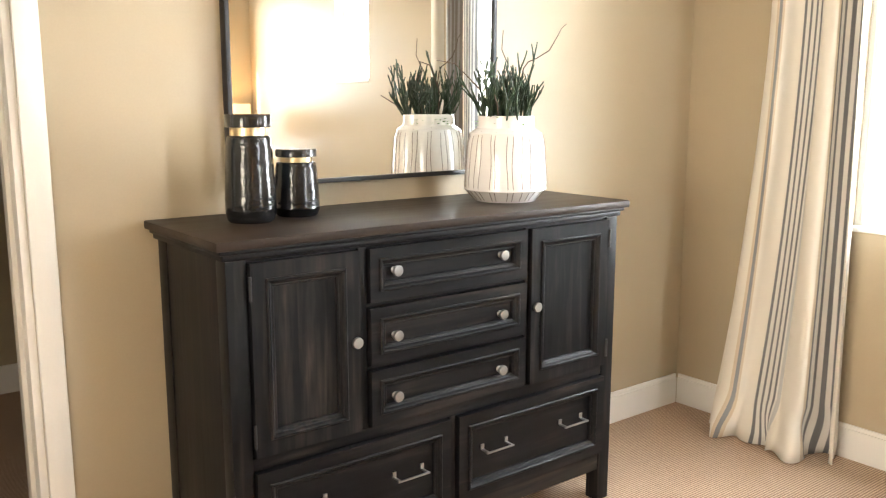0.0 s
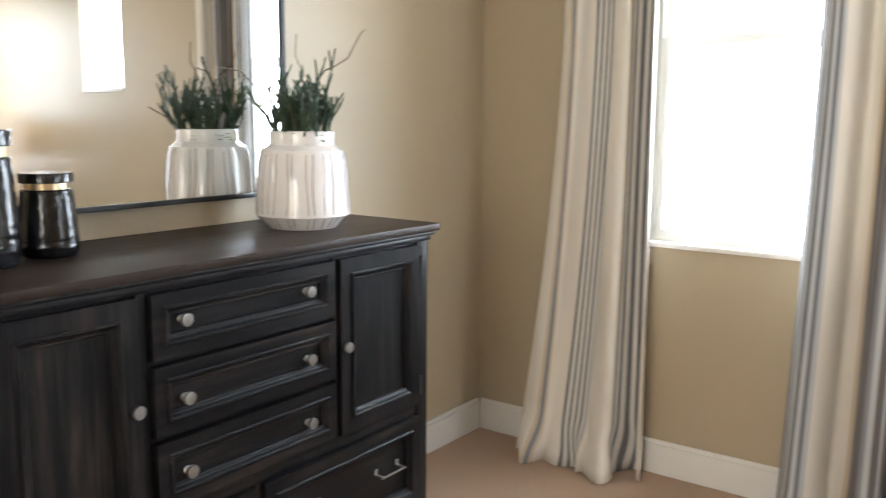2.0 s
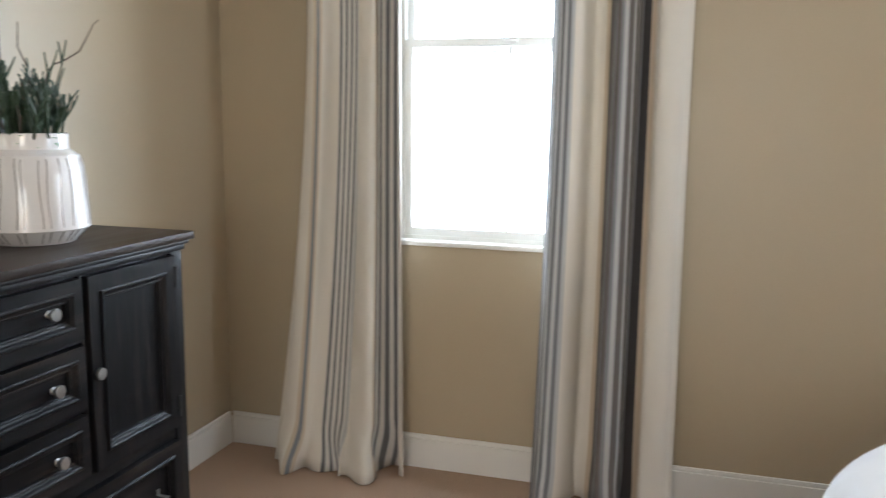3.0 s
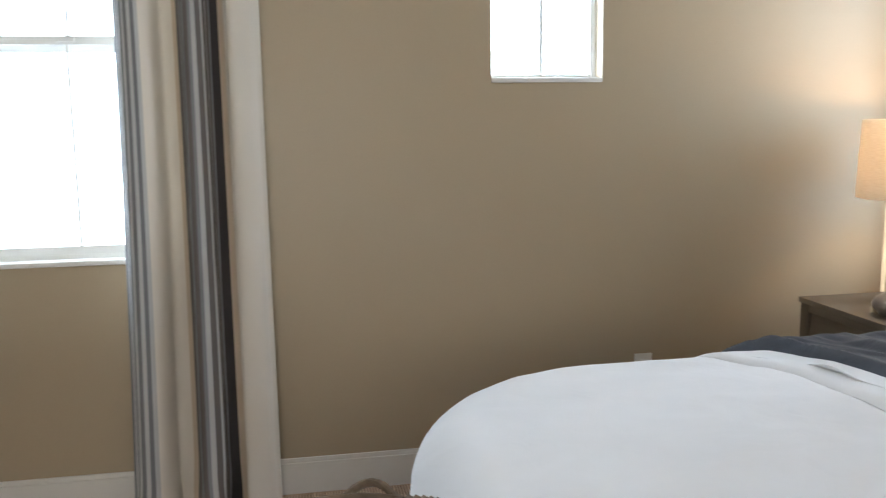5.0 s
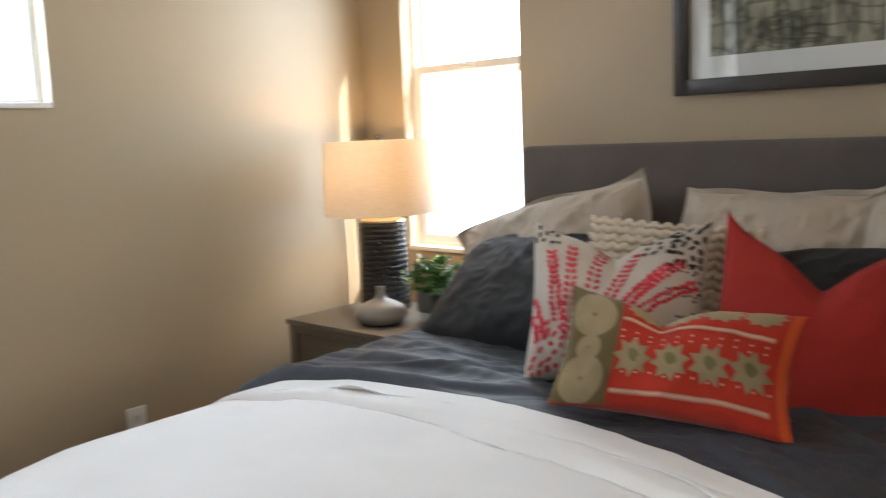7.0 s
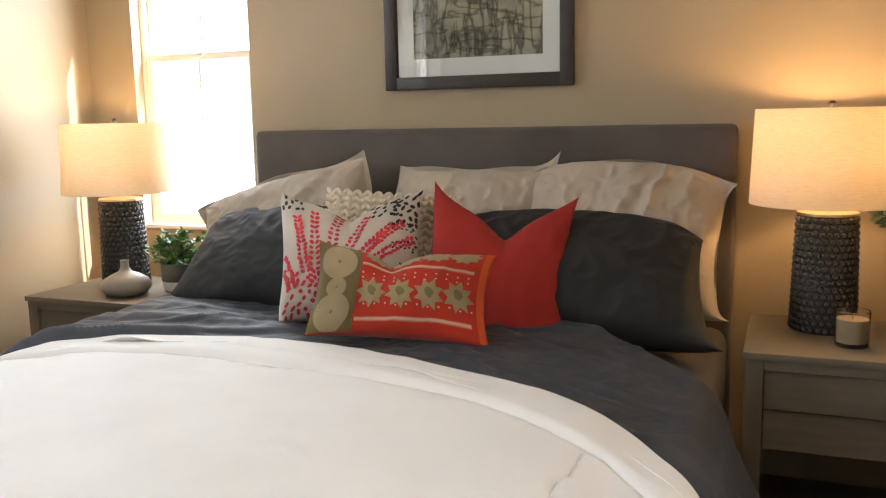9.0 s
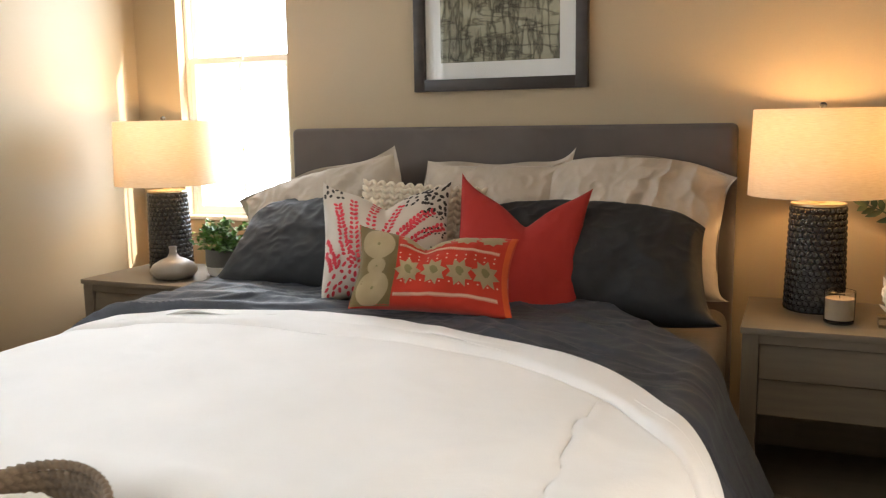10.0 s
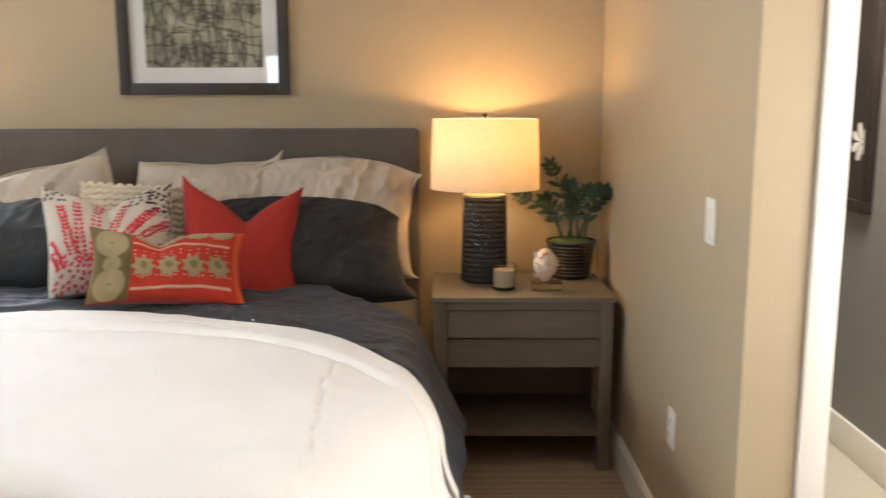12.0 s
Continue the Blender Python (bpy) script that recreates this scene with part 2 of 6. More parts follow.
def carpet_material():
    m, nt, p = nodes_of("ribbed_carpet")
    n, l = nt.nodes, nt.links
    tc = n.new("ShaderNodeTexCoord")
    wave, ns, big = n.new("ShaderNodeTexWave"), n.new("ShaderNodeTexNoise"), n.new("ShaderNodeTexNoise")
    wave.inputs["Scale"].default_value, wave.inputs["Distortion"].default_value = 30.0, 0.7
    wave.inputs["Detail"].default_value, wave.inputs["Detail Scale"].default_value = 2.0, 6.0
    wave.bands_direction = "Y"
    ns.inputs["Scale"].default_value, ns.inputs["Detail"].default_value = 220.0, 3
    big.inputs["Scale"].default_value = 1.2
    for t in (wave, ns, big):
        l.new(tc.outputs["Object"], t.inputs["Vector"])
    r = ramp(nt, [(0.28, (0.27, 0.18, 0.125)), (0.78, (0.68, 0.49, 0.355))])
    mx = n.new("ShaderNodeMath")
    mx.operation = "MULTIPLY_ADD"
    l.new(ns.outputs[0], mx.inputs[0])
    mx.inputs[1].default_value = 0.5
    w2 = n.new("ShaderNodeMath")
    w2.operation = "MULTIPLY"
    w2.inputs[1].default_value = 0.5
    l.new(wave.outputs["Fac"], w2.inputs[0])
    l.new(w2.outputs[0], mx.inputs[2])
    l.new(mx.outputs[0], r.inputs[0])
    l.new(r.outputs[0], p.inputs["Base Color"])
    p.inputs["Roughness"].default_value = 0.95
    p.inputs["Specular IOR Level"].default_value = 0.1
    bp = n.new("ShaderNodeBump")
    bp.inputs["Strength"].default_value, bp.inputs["Distance"].default_value = 0.9, 0.006
    l.new(mx.outputs[0], bp.inputs["Height"])
    l.new(bp.outputs[0], p.inputs["Normal"])
    return m


def leaf_material(name, color):
    m = surface(name, color, 0.4, 0.25, 9, 80, 0.1)
    return m


WALL = surface("tan_wall_paint", (0.44, 0.355, 0.240), 0.40, 0.025, 0.8, 160, 0.10, 0.0008, spec=0.42)
GREY_WALL = surface("grey_wall_paint", (0.20, 0.20, 0.19), 0.6, 0.03, 0.8, 160, 0.1, 0.0008)
CEIL = surface("ceiling_paint", (0.72, 0.69, 0.63), 0.9, 0.02, 0.8, 120, 0.2, 0.001)
TRIM = surface("white_trim_paint", (0.80, 0.77, 0.72), 0.35, 0.02, 2, 200, 0.03, 0.0005)
VINYL = surface("white_window_vinyl", (0.78, 0.77, 0.73), 0.35, 0.02, 3, 200, 0.02, 0.0005)
CARPET = carpet_material()
TILE = surface("beige_hall_floor", (0.50, 0.45, 0.37), 0.35, 0.06, 2, 30, 0.05, 0.001)
DARK_WOOD = stained_wood("dark_stained_wood", (1, 1, 0.07))
DARK_WOOD_H = stained_wood("dark_stained_wood_lengthways", (0.07, 1, 1))
DARK_TOP = surface("worn_dark_wood_top", (0.030, 0.0200, 0.0152), 0.40, 0.45, 2.2, 26, 0.35, 0.0012, stretch=(0.1, 1, 1), spec=0.14)
TAUPE_WOOD = surface("weathered_taupe_oak", (0.165, 0.137, 0.102), 0.5, 0.16, 3, 45, 0.25, 0.001, stretch=(0.12, 1, 1))
TAUPE_WOOD_V = surface("weathered_taupe_oak_upright", (0.158, 0.131, 0.098), 0.5, 0.16, 3, 45, 0.25, 0.001, stretch=(1, 1, 0.12))
NICKEL = surface("brushed_nickel", (0.40, 0.395, 0.385), 0.36, 0.05, 20, 400, 0.05, 0.0003, metallic=1.0)
BRASS = surface("pale_gold_metal", (0.66, 0.52, 0.32), 0.3, 0.05, 20, 300, 0.05, 0.0003, metallic=1.0)
BLACK_METAL = surface("black_metal", (0.02, 0.02, 0.022), 0.4, 0.1, 20, 300, 0.05, 0.0003)
PLATE = surface("white_plastic", (0.80, 0.77, 0.71), 0.3, 0.01, 4, 300, 0.02, 0.0003)
DARK_HOLE = surface("dark_slot", (0.02, 0.02, 0.02), 0.6, 0.05, 4, 100, 0)
HEADBOARD = cloth("charcoal_upholstery", (0.120, 0.102, 0.096), 1400, 0.1, crinkle=0.03)
CREAM = cloth("cream_linen", (0.47, 0.405, 0.335), 1200, 0.05, crinkle=0.5, crinkle_scale=8)
CHARCOAL = cloth("charcoal_cotton", (0.046, 0.051, 0.065), 1500, 0.10, crinkle=0.34, crinkle_scale=11, rough=0.55, sheen=0.06)
CHARCOAL_CASE = cloth("charcoal_pillowcase", (0.026, 0.0265, 0.029), 1500, 0.08, crinkle=0.18, crinkle_scale=6, rough=0.6, sheen=0.03)
TAUPE_SHEET = cloth("taupe_sheet", (0.115, 0.096, 0.080), 1500, 0.06, crinkle=0.3)
WHITE_DUVET = cloth("white_duvet_cotton", (0.81, 0.795, 0.79), 1500, 0.02, crinkle=0.28, crinkle_scale=5)
# piping coloured darker than the duvet so that its line stands out
GREY_PIPING = cloth("grey_piping", (0.46, 0.43, 0.41), 1500, 0.02, crinkle=0.05)
RED = cloth("brick_red_cotton", (0.33, 0.028, 0.022), 1500, 0.06, crinkle=0.14, sheen=0.05)
PRINT_BASE = cloth("off_white_print_cloth", (0.54, 0.485, 0.42), 1300, 0.04, crinkle=0.15)
PRINT_RED = cloth("rose_red_print", (0.58, 0.05, 0.07), 1300, 0.12, crinkle=0.1)
PRINT_BLACK = cloth("black_brown_print", (0.035, 0.03, 0.028), 1300, 0.12, crinkle=0.1)
ORANGE = cloth("vermilion_patchwork", (0.45, 0.034, 0.017), 700, 0.14, crinkle=0.2)
ORANGE_EDGE = cloth("orange_edge_cloth", (0.56, 0.085, 0.02), 700, 0.12, crinkle=0.2)
OLIVE = cloth("olive_brown_cloth", (0.16, 0.115, 0.045), 700, 0.15, crinkle=0.2)
TAN_PRINT = cloth("tan_print", (0.33, 0.25, 0.14), 700, 0.2, crinkle=0.15)
OLIVE_PRINT = cloth("olive_print", (0.19, 0.16, 0.07), 700, 0.2, crinkle=0.15)
PINK_PRINT = cloth("dull_pink_print", (0.50, 0.19, 0.13), 700, 0.2, crinkle=0.1)
PINK_DOT = cloth("pale_pink_print", (0.60, 0.38, 0.27), 700, 0.15, crinkle=0.1)
KNIT = cloth("cream_chunky_wool", (0.66, 0.57, 0.45), 500, 0.06, crinkle=0.3, crinkle_scale=60)
BLACK_GLAZE = surface("black_glaze", (0.006, 0.0065, 0.0075), 0.09, 0.3, 6, 75, 0.65, 0.004, stretch=(0.35, 0.35, 1), coat=0.3)
BLACK_LID = surface("black_glazed_lid", (0.014, 0.014, 0.014), 0.18, 0.3, 6, 30, 0.3, 0.002, coat=0.4)
WHITE_GLAZE = surface("white_glaze", (0.80, 0.755, 0.72), 0.15, 0.02, 5, 70, 0.16, 0.0015, coat=0.5)
BROWN_LINE = surface("brown_scored_line", (0.15, 0.105, 0.075), 0.5, 0.15, 10, 80, 0.1)
TWIG_GREEN = leaf_material("dark_green_stem", (0.030, 0.055, 0.026))
TWIG_BROWN = surface("brown_twig", (0.09, 0.06, 0.04), 0.7, 0.2, 10, 80, 0.2)
LEAF_DARK = leaf_material("dark_green_leaf", (0.016, 0.045, 0.017))
LEAF_LIGHT = leaf_material("fresh_green_leaf", (0.085, 0.22, 0.035))
MOSS = surface("moss", (0.07, 0.11, 0.03), 0.95, 0.3, 20, 120, 0.8, 0.006)
SOIL = surface("dark_soil", (0.04, 0.028, 0.02), 0.95, 0.3, 20, 120, 0.8, 0.006)
BEAD = surface("gunmetal_glazed_beads", (0.022, 0.021, 0.022), 0.24, 0.25, 8, 60, 0.08, 0.0006, coat=0.3)
POT_BLACK = surface("black_ribbed_ceramic", (0.016, 0.014, 0.013), 0.22, 0.25, 8, 60, 0.1, 0.001, coat=0.3)
POT_GREY = surface("grey_stoneware", (0.13, 0.125, 0.11), 0.6, 0.1, 8, 90, 0.15, 0.001)
POT_WHITE = surface("white_stoneware", (0.70, 0.68, 0.63), 0.45, 0.04, 8, 90, 0.1, 0.001)
SQUAT = surface("grey_taupe_glaze", (0.27, 0.235, 0.20), 0.33, 0.05, 5, 60, 0.05, 0.0006, coat=0.2)
WAX = surface("cream_candle_wax", (0.56, 0.44, 0.30), 0.5, 0.04, 8, 60, 0.05)
SHELL = surface("white_shell", (0.74, 0.66, 0.56), 0.45, 0.10, 14, 90, 0.4, 0.002)
SHELL_PINK = surface("peach_shell_inside", (0.70, 0.45, 0.32), 0.3, 0.08, 14, 90, 0.1, 0.001)
FRAME_WOOD = surface("dark_brown_frame_wood", (0.035, 0.026, 0.022), 0.4, 0.25, 5, 40, 0.25, 0.001, stretch=(0.2, 1, 1))
MAT_BOARD = surface("white_mat_board", (0.80, 0.78, 0.74), 0.9, 0.01, 4, 200, 0.05, 0.0003)
BASKET = surface("woven_seagrass", (0.17, 0.118, 0.075), 0.85, 0.3, 12, 70, 0.6, 0.004, random_obj=0.15)
BENCH = cloth("white_bench_cloth", (0.72, 0.69, 0.65), 900, 0.03, crinkle=0.08)
WINDOW_GLASS = glass("window_glass")
CLEAR_GLASS = glass("clear_glass", (0.98, 0.98, 0.97))
STUCCO = surface("pale_stucco", (0.70, 0.67, 0.62), 0.9, 0.05, 0.7, 20, 0.3, 0.004)
ROOF = surface("grey_roof_tile", (0.16, 0.165, 0.18), 0.8, 0.15, 2, 14, 0.4, 0.01)
GRASS = surface("dry_ground", (0.20, 0.19, 0.11), 0.95, 0.2, 0.3, 8, 0.5, 0.02)
FOLIAGE = leaf_material("hedge_leaf", (0.07, 0.13, 0.035))
MIRROR, _nt, _p = nodes_of("silvered_mirror")
_p.inputs["Metallic"].default_value, _p.inputs["Roughness"].default_value = 1.0, 0.0
_p.inputs["Base Color"].default_value = (0.93, 0.94, 0.92, 1)


def shade_material():
    m, nt, p = nodes_of("cream_linen_shade")
    n, l = nt.nodes, nt.links
    tc, a = n.new("ShaderNodeTexCoord"), n.new("ShaderNodeTexNoise")
    mp = n.new("ShaderNodeMapping")
    mp.inputs["Scale"].default_value = (40, 40, 420)
    a.inputs["Scale"].default_value, a.inputs["Detail"].default_value = 1.0, 3
    l.new(tc.outputs["Object"], mp.inputs["Vector"])
    l.new(mp.outputs[0], a.inputs["Vector"])
    r = ramp(nt, [(0.3, (0.74, 0.66, 0.54)), (0.7, (0.84, 0.77, 0.66))])
    l.new(a.outputs[0], r.inputs[0])
    l.new(r.outputs[0], p.inputs["Base Color"])
    p.inputs["Roughness"].default_value = 0.9
    tr, mx = n.new("ShaderNodeBsdfTranslucent"), n.new("ShaderNodeMixShader")
    l.new(r.outputs[0], tr.inputs["Color"])
    mx.inputs[0].default_value = 0.45
    l.new(p.outputs[0], mx.inputs[1])
    l.new(tr.outputs[0], mx.inputs[2])
    l.new(mx.outputs[0], n["Material Output"].inputs["Surface"])
    return m


SHADE = shade_material()


def art_material():
    """A muted abstract print: sage and grey ground with dark upright ink strokes."""
    m, nt, p = nodes_of("abstract_ink_print")
    n, l = nt.nodes, nt.links
    tc = n.new("ShaderNodeTexCoord")
    m1, m2 = n.new("ShaderNodeMapping"), n.new("ShaderNodeMapping")
    m1.inputs["Scale"].default_value, m2.inputs["Scale"].default_value = (17, 1, 4), (7, 1, 7)
    a, b = n.new("ShaderNodeTexNoise"), n.new("ShaderNodeTexNoise")
    a.inputs["Scale"].default_value, a.inputs["Detail"].default_value, a.inputs["Distortion"].default_value = 1.4, 5, 0.0
    b.inputs["Scale"].default_value, b.inputs["Detail"].default_value = 1.2, 5
    l.new(tc.outputs["Object"], m1.inputs["Vector"])
    l.new(tc.outputs["Object"], m2.inputs["Vector"])
    l.new(m1.outputs[0], a.inputs["Vector"])
    l.new(m2.outputs[0], b.inputs["Vector"])
    ground = ramp(nt, [(0.3, (0.20, 0.20, 0.155)), (0.55, (0.36, 0.34, 0.24)), (0.75, (0.46, 0.45, 0.36))])
    m3 = n.new("ShaderNodeMapping")
    m3.inputs["Scale"].default_value = (3, 1, 11)
    c = n.new("ShaderNodeTexNoise")
    c.inputs["Scale"].default_value, c.inputs["Detail"].default_value = 1.3, 6
    l.new(tc.outputs["Object"], m3.inputs["Vector"])
    l.new(m3.outputs[0], c.inputs["Vector"])

    def strokes(tex, width):
        s, ab = n.new("ShaderNodeMath"), n.new("ShaderNodeMath")
        s.operation, ab.operation = "SUBTRACT", "ABSOLUTE"
        s.inputs[1].default_value = 0.5
        l.new(tex.outputs[0], s.inputs[0])
        l.new(s.outputs[0], ab.inputs[0])
        r = ramp(nt, [(0.0, (0.22, 0.22, 0.20)), (width, (1, 1, 1))])
        l.new(ab.outputs[0], r.inputs[0])
        return r

    up, across = strokes(a, 0.075), strokes(c, 0.035)
    ink = n.new("ShaderNodeMix")
    ink.data_type, ink.blend_type = "RGBA", "MULTIPLY"
    ink.inputs[0].default_value = 0.85
    l.new(up.outputs[0], ink.inputs[6])
    l.new(across.outputs[0], ink.inputs[7])
    mul = n.new("ShaderNodeMix")
    mul.data_type, mul.blend_type = "RGBA", "MULTIPLY"
    mul.inputs[0].default_value = 1.0
    l.new(b.outputs[0], ground.inputs[0])
    l.new(ground.outputs[0], mul.inputs[6])
    l.new(ink.outputs[2], mul.inputs[7])
    l.new(mul.outputs[2], p.inputs["Base Color"])
    p.inputs["Roughness"].default_value = 0.8
    return m


ART = art_material()


# ---------------------------------------------------------------- structure
def wall_with_holes(name, axis, at, thick, lo, hi, z1, holes, material, label):
    """A wall along an axis from lo to hi with holes (a, b, bottom, top), built of butted blocks."""
    bm = bmesh.new()
    cuts = sorted({lo, hi, *[h[0] for h in holes], *[h[1] for h in holes]})
    for a, b in zip(cuts, cuts[1:]):
        over = [h for h in holes if h[0] <= a + 1e-6 and h[1] >= b - 1e-6]
        spans, z = [], 0.0
        for h in sorted(over, key=lambda h: h[2]):
            if h[2] > z:
                spans.append((z, h[2]))
            z = h[3]
        if z < z1:
            spans.append((z, z1))
        for s, e in spans:
            if axis == "x":
                bm_box(bm, a, b, at, at + thick, s, e)
            else:
                bm_box(bm, at, at + thick, a, b, s, e)
    bmesh.ops.remove_doubles(bm, verts=bm.verts, dist=0.0005)
    return single(name, bm, material, label, "wall", "structure", smooth=False)


DOOR_A = (-3.46, -2.684, 0.0, 2.04)
DOOR_D = (-2.50, -0.90, 0.0, 2.30)
WIN_B = (-1.58, -0.735, 0.893, 2.17)
WIN_S = (-3.024, -2.605, 1.50, 2.17)
WIN_C = (-0.85, -0.25, 0.885, 2.17)
wall_with_holes("wall_north", "x", 0.0, 0.14, -W - WT, 0.14, H, [DOOR_A], WALL, "tan painted wall behind the dresser")
wall_with_holes("wall_east", "y", 0.0, 0.14, -L, 0.0, H, [WIN_S, WIN_B], WALL, "tan painted wall with two windows")
wall_with_holes("wall_south", "x", -L - 0.14, 0.14, -W - WT, 0.14, H, [WIN_C], WALL, "tan painted wall behind the bed")
wall_with_holes("wall_west", "y", -W - WT, WT, -L, 0.0, H, [DOOR_D], WALL, "tan painted wall with a light switch")
single("floor", box(-W - 0.0, 0.0, -L, 0.0, -0.10, 0.0), CARPET, "brown beige ribbed carpet", "floor", "structure")
single("ceiling", box(-W - WT, 0.14, -L - 0.14, 0.14, H, H + 0.1), CEIL, "plain off-white ceiling", "ceiling", "structure")

# dressing room behind the north doorway
bm = bmesh.new()
bm_box(bm, -4.6, -1.5, 2.0, 2.1, 0, H)
bm_box(bm, -4.7, -4.6, 0.14, 2.1, 0, H)
bm_box(bm, -1.5, -1.4, 0.14, 2.1, 0, H)
single("closet_wall", bm, WALL, "dim tan wall of the closet", "wall", "structure", smooth=False)
single("closet_ceiling", box(-4.7, -1.4, 0.14, 2.1, H, H + 0.1), CEIL, "ceiling of the closet", "ceiling", "structure")
single("closet_floor", box(-4.7, -1.4, 0.0, 2.1, -0.1, -0.0005), CARPET, "brown carpet of the closet", "floor", "structure")
single("closet_baseboard", box(-4.6, -1.5, 1.985, 2.0, 0, 0.135, 0.003), TRIM, "white painted baseboard", "baseboard", "structure")

# hall behind the west doorway
# the hole holds an unseen window, added to admit light from the west
wall_with_holes("hall_wall", "y", -4.6, 0.1, -5.2, 0.14, H, [(-2.35, -0.75, 0.80, 2.20)], GREY_WALL, "grey painted wall of the hall")
single("hall_wall_south", box(-4.6, -W - WT, -5.3, -5.2, 0, H), GREY_WALL, "grey painted end of the hall", "wall", "structure", smooth=False)
single("hall_wall_end", box(-4.5, -W - WT, 0.0, 0.14, 0, H), GREY_WALL, "grey painted end of the hall", "wall", "structure", smooth=False)
single("hall_side_wall", box(-W - WT, -W - 0.05, -5.2, -L - 0.14, 0, H), GREY_WALL, "grey painted side of the hall", "wall", "structure", smooth=False)
single("hall_floor", box(-4.5, -W - 0.0, -5.2, 0.0, -0.1, -0.0005), TILE, "beige hall floor", "floor", "structure")
single("hall_ceiling", box(-4.6, -W - WT, -5.3, 0.14, H, H + 0.1), CEIL, "ceiling of the hall", "ceiling", "structure")
single("hall_baseboard", box(-4.5, -4.485, -5.2, 0.0, 0, 0.135, 0.003), TRIM, "white painted baseboard of the hall", "baseboard", "structure")
# unseen fixture, added to go with the hall's fill lamp
fix = thing("ceiling_light", (-4.05, -3.30, H), "unseen flat ceiling light added to brighten the hall", "ceiling light")
part("frame", box(-0.34, 0.34, -0.64, 0.64, -0.03, -0.002, 0.004), TRIM, fix)
art = thing("picture", (-4.497, -4.25, 0.98), "dark framed picture with a pale flower on the hall wall", "picture")
for y0, y1, z0, z1 in ((-0.38, 0.38, 0, 0.045), (-0.38, 0.38, 0.905, 0.95), (-0.38, -0.335, 0.045, 0.905), (0.335, 0.38, 0.045, 0.905)):
    part("frame_bar", box(0, 0.03, y0, y1, z0, z1, 0.002), FRAME_WOOD, art)
part("print", box(0, 0.012, -0.335, 0.335, 0.045, 0.905), FRAME_WOOD, art, "dark grey print")
bm = bmesh.new()
for k in range(7):
    a = k * 2 * math.pi / 7
    c = bm.verts.new((0.0145, 0.28, 0.27))
    tip = [bm.verts.new((0.0145, 0.28 + math.cos(a + d) * r, 0.27 + math.sin(a + d) * r)) for d, r in ((-0.35, 0.05), (-0.15, 0.075), (0.15, 0.075), (0.35, 0.05))]
    bm.faces.new([c, *tip])
part("flower", bm, MAT_BOARD, art, "pale flower shape")


def baseboard(name, runs):
    bm = bmesh.new()
    for x0, x1, y0, y1 in runs:
        bm_box(bm, x0, x1, y0, y1, 0.0, 0.118, 0.0015, 1)
        ix, iy = (0.004, 0) if abs(x1 - x0) < abs(y1 - y0) else (0, 0.004)
        inner = {"n": (x0, x1, y0 + iy, y1), "s": (x0, x1, y0, y1 - iy), "e": (x0 + ix, x1, y0, y1), "w": (x0, x1 - ix, y0, y1)}[name[-1]]
        bm_box(bm, *inner, 0.118, 0.135, 0.003, 2)
    return bm


T = 0.015
single("baseboard_north", baseboard("n", [(-2.622, -T, -T, 0.0), (-W + T, -3.54, -T, 0.0)]), TRIM, "white painted baseboard", "baseboard", "structure")
single("baseboard_east", baseboard("e", [(-T, 0.0, -L + T, -T - 0.001)]), TRIM, "white painted baseboard under the windows", "baseboard", "structure")
single("baseboard_south", baseboard("s", [(-W + T, -T, -L, -L + T)]), TRIM, "white painted baseboard behind the bed", "baseboard", "structure")
single("baseboard_west", baseboard("w", [(-W, -W + T, -L + T, -2.50), (-W, -W + T, -0.90, -T - 0.001)]), TRIM, "white painted baseboard", "baseboard", "structure")

# white casing and lining of the closet doorway
bm = bmesh.new()
bm_box(bm, -2.684, -2.622, -0.018, 0.0, 0, 2.04, 0.004)
bm_box(bm, -3.538, -3.46, -0.018, 0.0, 0, 2.04, 0.004)
bm_box(bm, -3.538, -2.622, -0.018, 0.0, 2.04, 2.12, 0.004)
bm_box(bm, -2.704, -2.684, 0.0, 0.14, 0, 2.02, 0.001)
bm_box(bm, -3.46, -3.44, 0.0, 0.14, 0, 2.02, 0.001)
bm_box(bm, -3.46, -2.684, 0.0, 0.14, 2.02, 2.04, 0.001)
bm_box(bm, -2.716, -2.704, 0.05, 0.09, 0, 2.0, 0.001)
single("door_casing", bm, TRIM, "white painted casing of the closet doorway", "door frame", "structure")
# white jamb beyond the plastered opening to the hall
bm = bmesh.new()
bm_box(bm, -3.751, -3.687, -2.56, -2.488, 0, 2.30, 0.003)
bm_box(bm, -3.751, -3.687, -0.91, -0.84, 0, 2.30, 0.003)
bm_box(bm, -3.751, -3.687, -2.56, -0.84, 2.30, 2.37, 0.003)
single("hall_door_casing", bm, TRIM, "white painted casing on the hall side", "door frame", "structure")


